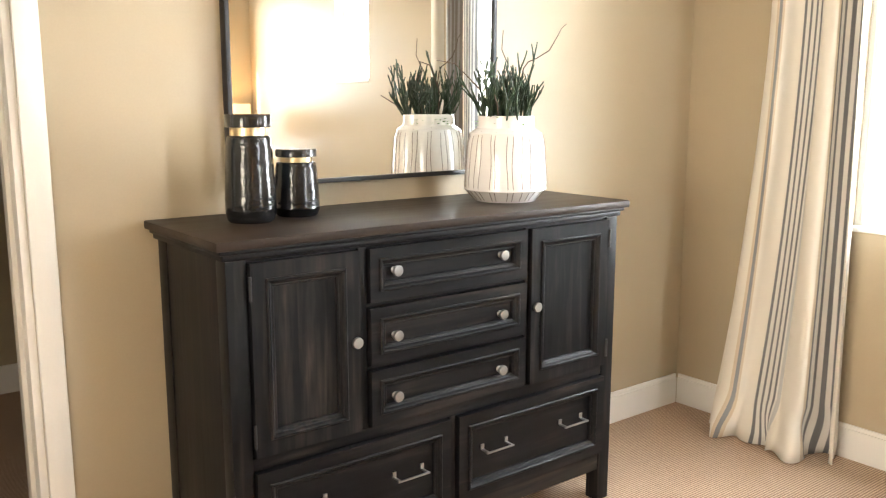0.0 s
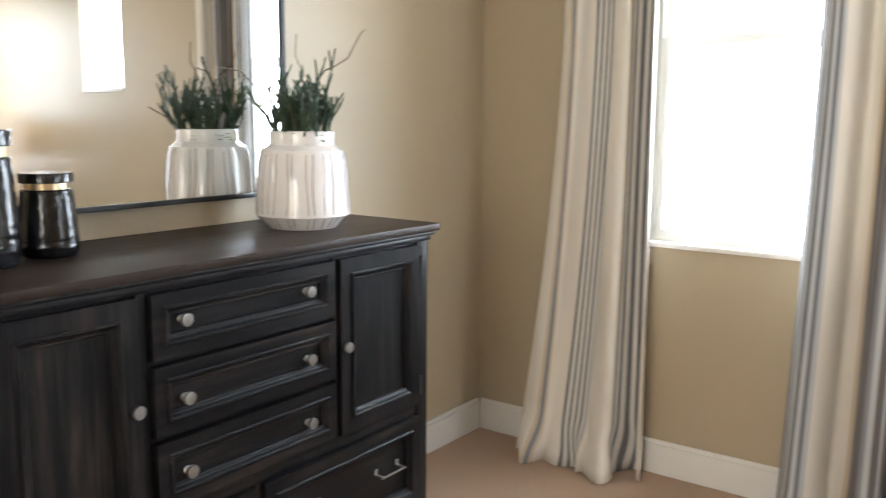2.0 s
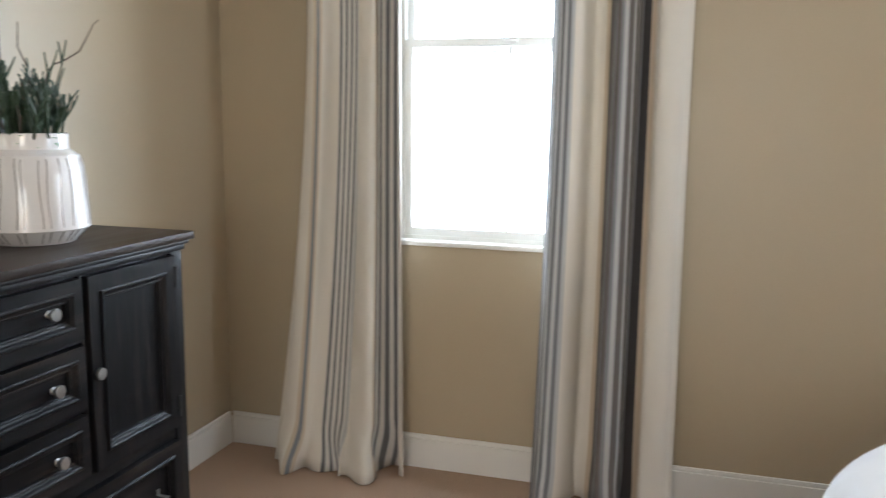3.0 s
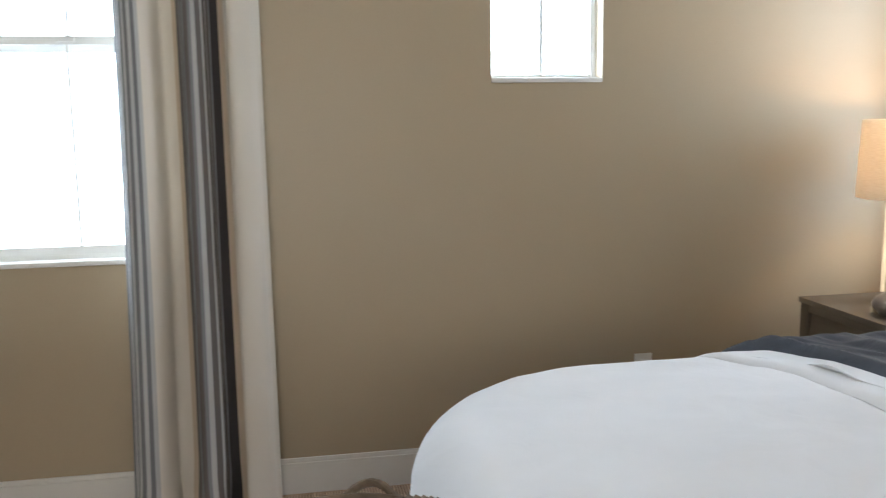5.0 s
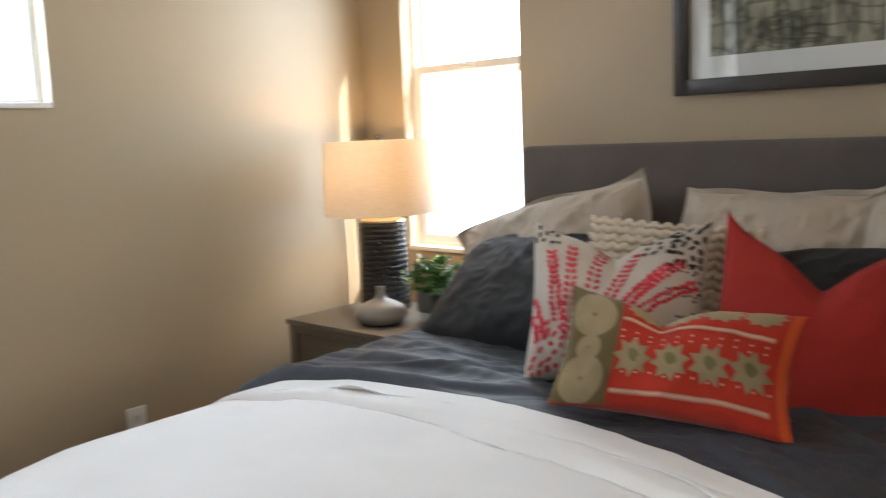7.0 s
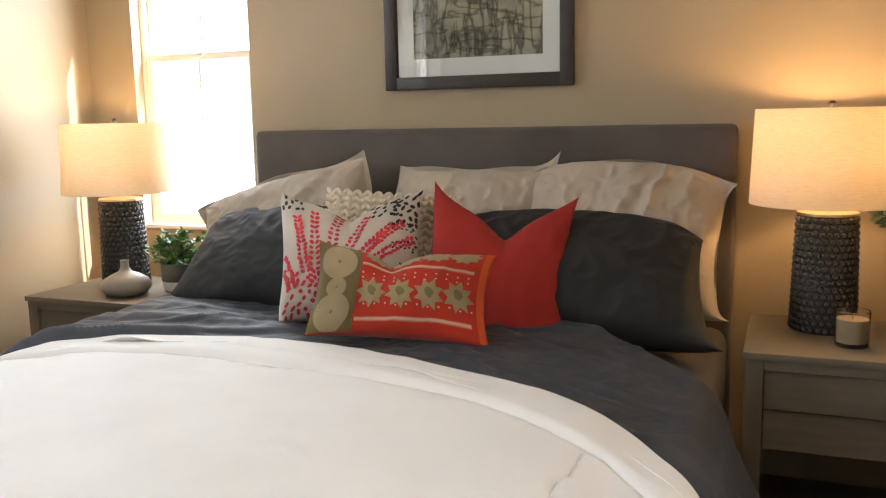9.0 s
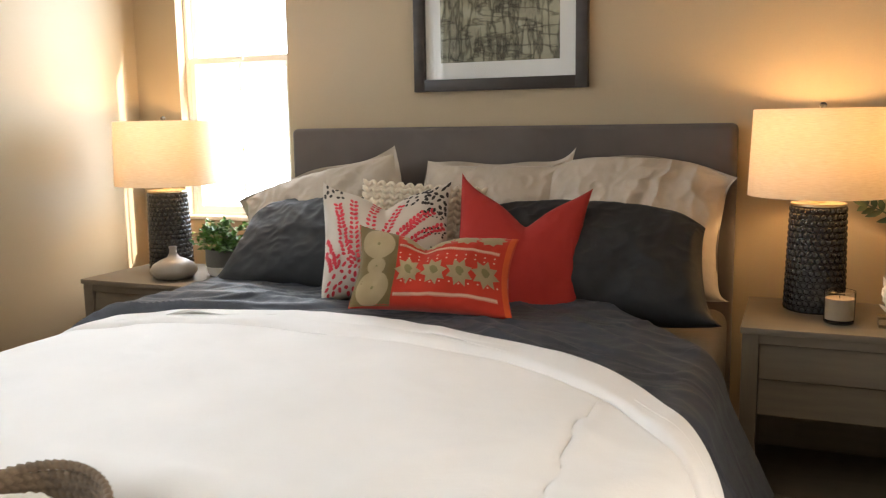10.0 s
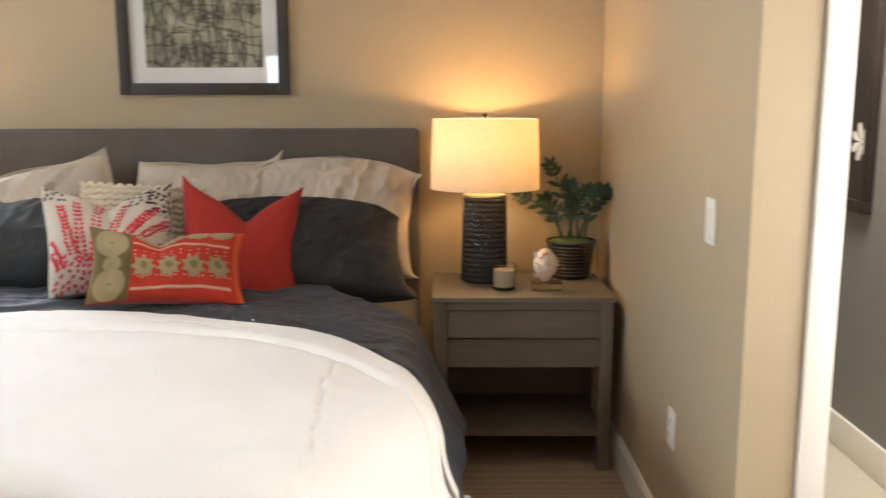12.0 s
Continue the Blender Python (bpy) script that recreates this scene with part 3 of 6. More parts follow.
def window(name, w, h, rail, label, loc, rz, muntin=True):
    """A vinyl single-hung window, its width along x and the room towards -y (before turning)."""
    win = thing(name, loc, label, "window", rz, kind="structure")
    f, d0, d1 = (0.020, 0.055, 0.115) if rail else (0.010, 0.070, 0.118)
    part("window_frame", ring(-w / 2, w / 2, 0, h, f, d0, d1, 0.003), VINYL, win)
    s = 0.028 if rail else 0.010

    def sash(z0, z1, y):
        x = w / 2 - f
        ob = part("sash", ring(-x, x, z0, z1, s, y, y + 0.025, 0.003), VINYL, win)
        pane = part("pane", box(-x + s, x - s, y + 0.009, y + 0.014, z0 + s, z1 - s), WINDOW_GLASS, ob, smooth=False)
        pane.visible_shadow = False
        if muntin:
            g = 0.005 if rail else 0.007
            part("glazing_bar", box(-g, g, y + 0.001, y + 0.0085, z0 + s, z1 - s, 0.001), VINYL, ob)
        return ob

    if rail:
        low = sash(f, rail + 0.026, d0 + 0.004)
        sash(rail - 0.026, h - f, d0 + 0.032)
        part("sash_lock", bm_box(box(-0.028, 0.028, d0 - 0.010, d0 + 0.004, rail + 0.006, rail + 0.02, 0.003), -0.004, 0.03, d0 - 0.008, d0 - 0.002, rail + 0.02, rail + 0.027, 0.002), VINYL, low)
    else:
        sash(f, h - f, d0 + 0.01)
    part("window_sill", box(-w / 2 - 0.0, w / 2 + 0.0, -0.008, d0, -0.012, 0.006, 0.004), TRIM, win)
    return win


window("window_1", WIN_B[1] - WIN_B[0], WIN_B[3] - WIN_B[2], 1.625 - WIN_B[2], "white vinyl single-hung window between striped curtains",
       (0, (WIN_B[0] + WIN_B[1]) / 2, WIN_B[2]), -90)
window("window_2", WIN_S[1] - WIN_S[0], WIN_S[3] - WIN_S[2], 0, "small high white window in the side wall",
       (0, (WIN_S[0] + WIN_S[1]) / 2, WIN_S[2]), -90)
# unseen window, added as a source for the west fill
window("unseen_hall_window", 1.6, 1.4, 0.75, "unseen hall window added to let in light from the west", (-4.5, -1.55, 0.80), 90)
window("window_3", WIN_C[1] - WIN_C[0], WIN_C[3] - WIN_C[2], 1.607 - WIN_C[2], "white vinyl single-hung window behind the nightstand",
       ((WIN_C[0] + WIN_C[1]) / 2, -L, WIN_C[2]), 180)


def wall_plate(name, loc, rz, label, kind):
    ob = thing(name, loc, label, name.replace("_", " "), rz)
    part("cover_plate", box(-0.036, 0.036, -0.006, 0.0, -0.058, 0.058, 0.003), PLATE, ob)
    if kind == "switch":
        part("rocker", box(-0.017, 0.017, -0.010, -0.005, -0.033, 0.033, 0.002), PLATE, ob)
    else:
        for z in (-0.02, 0.02):
            bm = box(-0.016, 0.016, -0.0085, -0.005, z - 0.014, z + 0.014, 0.002)
            face = part("socket", bm, PLATE, ob)
            bm = bmesh.new()
            bm_box(bm, -0.0075, -0.005, -0.0092, -0.008, z - 0.001, z + 0.007)
            bm_box(bm, 0.005, 0.0075, -0.0092, -0.008, z - 0.001, z + 0.007)
            bm_box(bm, -0.002, 0.002, -0.0092, -0.008, z - 0.010, z - 0.006)
            part("slot", bm, DARK_HOLE, face, smooth=False)
    return ob


wall_plate("light_switch", (-W, -2.777, 1.099), 90, "white rocker light switch on the tan wall", "switch")
wall_plate("power_outlet", (-W, -3.052, 0.443), 90, "white power outlet on the tan wall", "outlet")
wall_plate("power_outlet", (0, -3.208, 0.389), -90, "white power outlet beside the bed", "outlet")

# ---------------------------------------------------------------- dresser
DX0, DX1, DF = -2.362, -0.998, -0.462      # carcase ends and front plane
dresser = thing("dresser", ((DX0 + DX1) / 2, -0.25, 0), "tall dark-stained wooden dresser with doors and drawers", "dresser")
ox, oy = (DX0 + DX1) / 2, -0.25


def dbox(x0, x1, y0, y1, z0, z1, bev=0.003, bm=None):
    return bm_box(bm or bmesh.new(), x0 - ox, x1 - ox, y0 - oy, y1 - oy, z0, z1, bev)


bm = bmesh.new()
dbox(DX0, DX1, DF + 0.012, -0.03, 0.12, 0.99, 0.002, bm)
part("carcase", bm, DARK_WOOD, dresser)
for x0, x1 in ((DX0 - 0.004, DX0 + 0.05), (DX1 - 0.05, DX1 + 0.004)):
    for y0, y1 in ((DF - 0.004, DF + 0.05), (-0.085, -0.026)):
        part("leg", dbox(x0, x1, y0, y1, 0.0, 0.99, 0.004), DARK_WOOD, dresser)
for z0, z1 in ((0.985, 1.0), (0.455, 0.488), (0.115, 0.175)):
    part("rail", dbox(DX0 + 0.05, DX1 - 0.05, DF, DF + 0.02, z0, z1, 0.001), DARK_WOOD_H, dresser)
part("side_rail", dbox(DX0 - 0.001, DX0 + 0.01, DF + 0.05, -0.085, 0.115, 0.175, 0.002), DARK_WOOD_H, dresser)
for x0, x1, z0, z1 in ((-2.000, -1.974, 0.488, 0.985), (-1.405, -1.392, 0.488, 0.985), (-1.695, -1.672, 0.175, 0.455)):
    part("divider", dbox(x0, x1, DF, DF + 0.02, z0, z1, 0.001), DARK_WOOD, dresser)
bm = bmesh.new()
dbox(DX0 - 0.012, DX1 + 0.012, DF - 0.010, -0.012, 0.990, 1.006, 0.004, bm)
dbox(DX0 - 0.022, DX1 + 0.022, DF - 0.018, -0.012, 1.006, 1.018, 0.005, bm)
part("cornice", bm, DARK_WOOD_H, dresser)
part("top", dbox(DX0 - 0.034, DX1 + 0.034, DF - 0.030, -0.008, 1.018, 1.041, 0.005), DARK_TOP, dresser, "worn dark brown wooden top")


def sloped_ring(x0, x1, z0, z1, y):
    """A mitred moulding: a small bead, a hollow and a fillet stepping down to the panel."""
    bm = bmesh.new()
    loops = []
    for inset, out in ((-0.002, -0.010), (-0.002, -0.017), (0.001, -0.0195), (0.005, -0.0190), (0.008, -0.0160), (0.011, -0.0105), (0.016, -0.0075), (0.018, -0.0080), (0.021, -0.0060), (0.023, 0.002)):
        loops.append([bm.verts.new((px, y + out, pz)) for px, pz in ((x0 + inset, z0 + inset), (x1 - inset, z0 + inset), (x1 - inset, z1 - inset), (x0 + inset, z1 - inset))])
    for p, q in zip(loops, loops[1:]):
        for k in range(4):
            bm.faces.new((p[k], p[(k + 1) % 4], q[(k + 1) % 4], q[k]))
    return bm


def front(name, x0, x1, z0, z1, rim, wood, wood_rim):
    """A framed front with a recessed panel and a stepped moulding round it."""
    g = 0.004
    x0, x1, z0, z1 = x0 + g, x1 - g, z0 + g, z1 - g
    ob = part(name, ring(x0 - ox, x1 - ox, z0, z1, rim, DF - 0.014 - oy, DF + 0.008 - oy, 0.003), wood_rim, dresser)
    a, b, c, d = x0 + rim, x1 - rim, z0 + rim, z1 - rim
    part("moulding", sloped_ring(a - ox, b - ox, c, d, DF - oy), wood_rim, ob, smooth=False)
    part("panel", dbox(a + 0.002, b - 0.002, DF + 0.0005, DF + 0.006, c + 0.002, d - 0.002, 0), wood, ob)
    return ob


def knob(parent, x, z):
    bm = lathe([(0.0, 0.0), (0.010, 0.0), (0.009, 0.002), (0.005, 0.004), (0.005, 0.012), (0.010, 0.0135), (0.0145, 0.0145), (0.0152, 0.016), (0.0152, 0.0225), (0.0142, 0.0240), (0.0125, 0.0243), (0, 0.0247)], 28)
    bmesh.ops.rotate(bm, verts=bm.verts, cent=(0, 0, 0), matrix=Matrix.Rotation(radians(90), 3, "X"))
    bmesh.ops.translate(bm, verts=bm.verts, vec=(x - ox, DF - 0.001 - oy, z))
    part("knob", bm, NICKEL, parent, "brushed nickel knob")


def pull(parent, x, z):
    bm = bmesh.new()
    y = DF - 0.001 - oy
    for s in (-1, 1):
        bm_box(bm, x - ox + s * 0.048 - 0.006, x - ox + s * 0.048 + 0.006, y - 0.004, y, z - 0.008, z + 0.009, 0.001)
        bm_box(bm, x - ox + s * 0.048 - 0.0035, x - ox + s * 0.048 + 0.0035, y - 0.03, y - 0.004, z - 0.011, z - 0.006, 0.001)
    bm_box(bm, x - ox - 0.055, x - ox + 0.055, y - 0.034, y - 0.028, z - 0.0125, z - 0.0075, 0.0015)
    part("pull", bm, NICKEL, parent, "brushed nickel bar pull")


def hinge(parent, x, z):
    bm = bmesh.new()
    tube(bm, [(x - ox, DF - 0.016 - oy, z - 0.03), (x - ox, DF - 0.016 - oy, z + 0.03)], 0.004, 8)
    part("hinge", bm, BLACK_METAL, parent)


d = front("door", DX0 + 0.05, -2.000, 0.488, 0.985, 0.042, DARK_WOOD, DARK_WOOD)
knob(d, -2.016, 0.738)
hinge(d, DX0 + 0.052, 0.92), hinge(d, DX0 + 0.052, 0.55)
d = front("door", -1.392, DX1 - 0.042, 0.488, 0.985, 0.042, DARK_WOOD, DARK_WOOD)
knob(d, -1.366, 0.738)
hinge(d, DX1 - 0.044, 0.92), hinge(d, DX1 - 0.044, 0.55)
for z0, z1, zk in ((0.832, 0.985, 0.915), (0.660, 0.824, 0.736), (0.490, 0.652, 0.564)):
    d = front("drawer", -1.974, -1.405, z0, z1, 0.030, DARK_WOOD_H, DARK_WOOD_H)
    knob(d, -1.887, zk), knob(d, -1.506, zk)
for z0, z1 in ((0.824, 0.832), (0.652, 0.660)):
    part("drawer_rail", dbox(-1.974, -1.405, DF, DF + 0.018, z0, z1, 0.001), DARK_WOOD_H, dresser)
for x0, x1 in ((DX0 + 0.05, -1.695), (-1.672, DX1 - 0.042)):
    d = front("drawer", x0, x1, 0.175, 0.455, 0.036, DARK_WOOD_H, DARK_WOOD_H)
    pull(d, x0 + 0.15, 0.332), pull(d, x1 - 0.15, 0.332)

# ---------------------------------------------------------------- mirror
MX0, MX1, MZ0, MZ1 = -2.150, -1.152, 1.113, 2.06
mirror = thing("wall_mirror", ((MX0 + MX1) / 2, 0, MZ0), "large rectangular mirror with a thin black frame", "mirror")
hw, hh = (MX1 - MX0) / 2, MZ1 - MZ0
for nm, b in (("frame_side", (-hw, -hw + 0.014, -0.035, -0.002, 0, hh)), ("frame_side", (hw - 0.014, hw, -0.035, -0.002, 0, hh)),
              ("frame_bottom", (-hw + 0.014, hw - 0.014, -0.035, -0.002, 0, 0.014)), ("frame_top", (-hw + 0.014, hw - 0.014, -0.035, -0.002, hh - 0.014, hh))):
    part(nm, box(*b, 0.0015), BLACK_METAL, mirror)
part("glass", box(-hw + 0.014, hw - 0.014, -0.026, -0.006, 0.014, hh - 0.014), MIRROR, mirror, "clear mirror glass", smooth=False)


# ---------------------------------------------------------------- nightstands
def nightstand(loc, w=0.686, d=0.49):
    ns = thing("nightstand", loc, "weathered taupe wooden nightstand with two drawers and an open shelf", "nightstand", group="nightstands beside the bed")
    hw = w / 2
    part("top", box(-hw, hw, 0, d, 0.665, 0.685, 0.003), TAUPE_WOOD, ns)
    for x in (-hw + 0.006, hw - 0.054):
        for y in (0.008, d - 0.056):
            part("leg", box(x, x + 0.048, y, y + 0.048, 0, 0.665, 0.002), TAUPE_WOOD_V, ns)
    part("side_panel", box(-hw + 0.012, -hw + 0.030, 0.056, d - 0.056, 0.40, 0.665), TAUPE_WOOD, ns)
    part("side_panel", box(hw - 0.030, hw - 0.012, 0.056, d - 0.056, 0.40, 0.665), TAUPE_WOOD, ns)
    part("back_panel", box(-hw + 0.054, hw - 0.054, d - 0.04, d - 0.025, 0.158, 0.665), TAUPE_WOOD, ns)
    part("front_rail", box(-hw + 0.054, hw - 0.054, 0.010, 0.03, 0.635, 0.665, 0.001), TAUPE_WOOD, ns)
    part("drawer_box", box(-hw + 0.054, hw - 0.054, 0.034, d - 0.05, 0.41, 0.632), TAUPE_WOOD, ns)
    for z0, z1 in ((0.526, 0.632), (0.412, 0.522)):
        bm = bmesh.new()
        x0, x1 = -hw + 0.056, hw - 0.056
        vs = [bm.verts.new(p) for p in ((x0, 0.022, z1), (x1, 0.022, z1), (x1, 0.010, z0), (x0, 0.010, z0),
                                        (x0, 0.033, z1), (x1, 0.033, z1), (x1, 0.033, z0), (x0, 0.033, z0))]
        for f in ((0, 1, 2, 3), (4, 7, 6, 5), (0, 4, 5, 1), (3, 2, 6, 7), (0, 3, 7, 4), (1, 5, 6, 2)):
            bm.faces.new([vs[i] for i in f])
        bmesh.ops.bevel(bm, geom=bm.edges[:], offset=0.0015, segments=1, affect="EDGES")
        part("drawer", bm, TAUPE_WOOD, ns)
    part("shelf", box(-hw + 0.03, hw - 0.03, 0.02, d - 0.02, 0.135, 0.158, 0.002), TAUPE_WOOD, ns)
    part("back_stretcher", box(-hw + 0.054, hw - 0.054, d - 0.055, d - 0.041, 0.262, 0.31, 0.002), TAUPE_WOOD, ns)
    return ns


NSY = -3.74
# the front of a nightstand faces +y: turn by 180 degrees
ns_r = nightstand((-3.168, NSY, 0))
ns_r.matrix_world = pose(-3.168, NSY, 0, 0, 0, 180)
ns_l = copy_thing(ns_r, pose(-0.534, NSY, 0, 0, 0, 180))


# ---------------------------------------------------------------- table lamps
def table_lamp(loc):
    lamp = thing("table_lamp", loc, "lit table lamp with cream drum shade and dark beaded base", "lamp", group="bedside lamps")
    r0, r1, h = 0.082, 0.091, 0.345
    part("body", lathe([(0, 0.0), (r1 - 0.004, 0.0), (r1, 0.004), (r0, h - 0.006), (r0 - 0.004, h), (0, h)], 40), BEAD, lamp)
    bm = bmesh.new()
    rows, per = 17, 27
    for j in range(rows):
        z = 0.012 + j * (h - 0.024) / (rows - 1)
        rad = r1 + (r0 - r1) * z / h
        for i in range(per):
            a = 2 * math.pi * (i + 0.5 * (j % 2)) / per
            m = Matrix.Translation((math.cos(a) * rad, math.sin(a) * rad, z)) @ Matrix.Rotation(a, 4, "Z") @ Matrix.Diagonal((0.62, 1, 1, 1))
            bmesh.ops.create_icosphere(bm, subdivisions=2, radius=0.0108, matrix=m)
    beads = part("bead_relief", bm, BEAD, lamp, "rows of round glazed beads")
    beads.data.polygons.foreach_set("use_smooth", [True] * len(beads.data.polygons))
    beads.data.set_sharp_from_angle(angle=radians(100))
    tagged(beads, kind="stuff")
    part("cap", lathe([(0, h), (r0 + 0.003, h), (r0 + 0.003, h + 0.008), (0.02, h + 0.012), (0.012, h + 0.030), (0, h + 0.030)], 40), BRASS, lamp, "pale gold metal cap")
    bm = bmesh.new()
    tube(bm, [(0, 0, h + 0.025), (0, 0, 0.645)], 0.006, 10)
    part("stem", bm, BRASS, lamp)
    rt, rb, z0, z1 = 0.210, 0.220, 0.378, 0.655
    shade = part("shade", lathe([(rb, z0), (rt, z1), (rt - 0.002, z1), (rb - 0.002, z0), (rb, z0)], 64), SHADE, lamp, "cream linen drum shade")
    bm = bmesh.new()
    for k in range(3):
        a = k * 2 * math.pi / 3 + 0.4
        tube(bm, [(0, 0, 0.640), (math.cos(a) * (rt - 0.003), math.sin(a) * (rt - 0.003), 0.648)], 0.0022, 6)
    part("spider", bm, BRASS, shade)
    part("finial", lathe([(0, 0.645), (0.008, 0.645), (0.005, 0.655), (0.010, 0.662), (0.011, 0.668), (0.007, 0.674), (0, 0.676)], 16), BLACK_METAL, lamp, "small dark finial")
    part("bulb", lathe([(0.0, 0.44), (0.012, 0.44), (0.014, 0.47), (0.028, 0.50), (0.031, 0.52), (0.024, 0.545), (0, 0.555)], 20), BULB, lamp)
    return lamp


BULB, _nt, _p = nodes_of("warm_lit_bulb")
_p.inputs["Emission Color"].default_value, _p.inputs["Emission Strength"].default_value = (1.0, 0.62, 0.30, 1), 3.0
LAMPS = ((-3.034, -4.075), (-0.395, -4.075))
lamp_r = table_lamp((LAMPS[0][0], LAMPS[0][1], 0.685))
lamp_l = copy_thing(lamp_r, pose(LAMPS[1][0], LAMPS[1][1], 0.685, 0, 0, 40))
for (x, y), watts in zip(LAMPS, (5.0, 3.8)):
    ob = new("bulb_light", bpy.data.lights.new("bulb_light", "POINT"))
    ob.data.energy, ob.data.color, ob.data.shadow_soft_size = watts, (1.0, 0.60, 0.26), 0.035
    ob.location = (x, y, 0.685 + 0.585)


# ---------------------------------------------------------------- curtains
def curtain(name, y0, y1, folds, seed, material, flare, label, puddle):
    """A floor-length panel hung in deep folds, a little puddled at its foot; y0 towards the north."""
    rnd = random.Random(seed)
    ph = [rnd.uniform(0, 6.28) for _ in range(6)]

    def place(u, v):
        z = 2.42 * (1 - v)
        low = max(0.0, 1 - z / 1.7)
        a = u * folds * 2 * math.pi + ph[0] + 0.7 * math.sin(6.5 * u + ph[1])
        amp = 0.048 + 0.014 * math.sin(5 * u + ph[2]) + 0.01 * low
        rim = min(1.0, u / 0.10, (1 - u) / 0.10)
        amp *= 1 - 0.6 * low * (1 - rim)
        y = y0 + (y1 - y0) * u + 0.016 * math.sin(2 * a + ph[3]) * (0.6 + 0.4 * low) * rim
        y += flare[0] * low ** 1.4 * (1 - u) ** 1.5 + flare[1] * low ** 1.5 * u
        x = -0.100 + amp * math.sin(a) + 0.010 * low * rim * math.sin(7 * u + ph[4]) - 0.05 * low * low * (1 - u if puddle else 0.3)
        x += 0.004 * math.sin(31 * u + 3 * z)
        x -= 0.085 * puddle * low ** 2.2 * math.exp(-((u - 0.46) / 0.13) ** 2)
        k = max(0.0, (0.20 - z) / 0.20) * puddle * rim
        if k > 0:
            x += -0.045 * k * math.sin(0.5 * a + ph[5]) ** 2 - 0.022 * k * math.sin(3.0 * a + 9 * z)
            y += 0.020 * k * math.sin(1.5 * a + 14 * z)
            z += 0.016 * k * (1 + math.sin(2.0 * a + ph[2])) * (z > 0.02)
        return (min(x, -0.030), y, max(z, 0.003))

    ob = single(name, grid(150, 60, place), material, label, "curtain", group="window curtains")
    mod = ob.modifiers.new("thickness", "SOLIDIFY")
    mod.thickness = 0.003
    return ob


CR, GR, LG, DK, BG, MB = (0.75, 0.69, 0.60), (0.24, 0.24, 0.245), (0.50, 0.49, 0.47), (0.06, 0.055, 0.055), (0.60, 0.49, 0.36), (0.16, 0.14, 0.13)


def stripes(groups):
    stops, pos = [], 0.0
    for width, color in groups:
        stops.append((pos, color))
        pos += width
    return [(p / pos, c) for p, c in stops]


THIN = [(1.5, (0.20, 0.20, 0.205)), (1.5, LG)]
PALE = [(1.3, (0.19, 0.185, 0.185)), (1.7, (0.70, 0.66, 0.60))]
STRIPE_A = striped("cream_and_grey_stripes", stripes([(15, CR), (1.5, BG), (2, GR), (1.5, BG), (15, CR)] + PALE * 4 + [(4, LG), (18, CR), (1.5, BG)] + PALE * 5 + [(2, LG), (6, CR)]))
STRIPE_B = striped("cream_and_charcoal_stripes", stripes(THIN * 5 + [(21, CR), (2, BG)] + [(2, MB), (1.2, GR)] * 4 + [(1.3, LG), (1.9, MB)] * 3 + [(2, MB), (1.2, GR), (3.2, DK), (3, BG), (26, CR)]))
curtain("curtain", -0.41, -0.805, 2.3, 4, STRIPE_A, (0.14, -0.01), "floor-length cream curtain with grey stripes, puddled on the carpet", 1.0)
curtain("curtain", -1.345, -1.795, 2.6, 9, STRIPE_B, (0.03, -0.01), "floor-length cream curtain with charcoal stripes", 0.35)
rod = thing("curtain_rod", (-0.105, -1.12, 2.45), "dark metal curtain rod above the window", "curtain rod")
bm = bmesh.new()
tube(bm, [(0, -0.85, 0), (0, 0.85, 0)], 0.012, 12)
part("rod", bm, BLACK_METAL, rod)
for y in (-0.84, 0.84):
    part("bracket", box(-0.006, 0.103, y - 0.01, y + 0.01, -0.012, 0.012, 0.002), BLACK_METAL, rod)

# ---------------------------------------------------------------- bed
BCX, BHW, FOOT, HEAD = -1.845, 0.89, -2.24, -4.27     # centre line, half width of the flat top, foot, head
TOPZ = 0.630


def drape(s, t, r, lift, low, corner=0.40, folds=0.0, phase=0.0):
    """A point of a cloth laid over the bed: s across and t along it (metres); it rolls over the edges and hangs."""
    ix, iy = BHW - corner, FOOT - corner
    dx, dy = max(abs(s) - ix, 0.0), max(t - iy, 0.0)
    d = math.hypot(dx, dy) - corner
    sx = 1 if s >= 0 else -1
    if d <= 0:
        k = s / BHW
        q = min(1.0, max(0.0, (FOOT + 0.1 - t) / 0.7))
        puff = 0.045 * (1 - k * k) * q * (2 - q)
        e = min(1.0, -d / 0.16)
        return Vector((BCX + s, t, TOPZ + lift + puff * e * e * (3 - 2 * e)))
    nrm = Vector((sx * dx, dy, 0)).normalized()
    base = Vector((sx * min(abs(s), ix), min(t, iy), 0)) + nrm * corner
    q = r * math.pi / 2
    if d < q:
        a = d / r
        out, z = r * math.sin(a), -r * (1 - math.cos(a))
    else:
        fall = min(d - q, TOPZ + lift - r - low)
        per = math.atan2(base.y - FOOT + 1.0, base.x) * 9 + (base.y * 7 if abs(nrm.x) > 0.9 else base.x * 7)
        out = r + fall * (0.06 if s > 0 else 0.06 + 0.24 * abs(nrm.x)) + folds * math.sin(per + phase) * min(1.0, fall / 0.3)
        z = -r - fall
    p = base + nrm * out
    return Vector((BCX + p.x, p.y, TOPZ + lift + z))


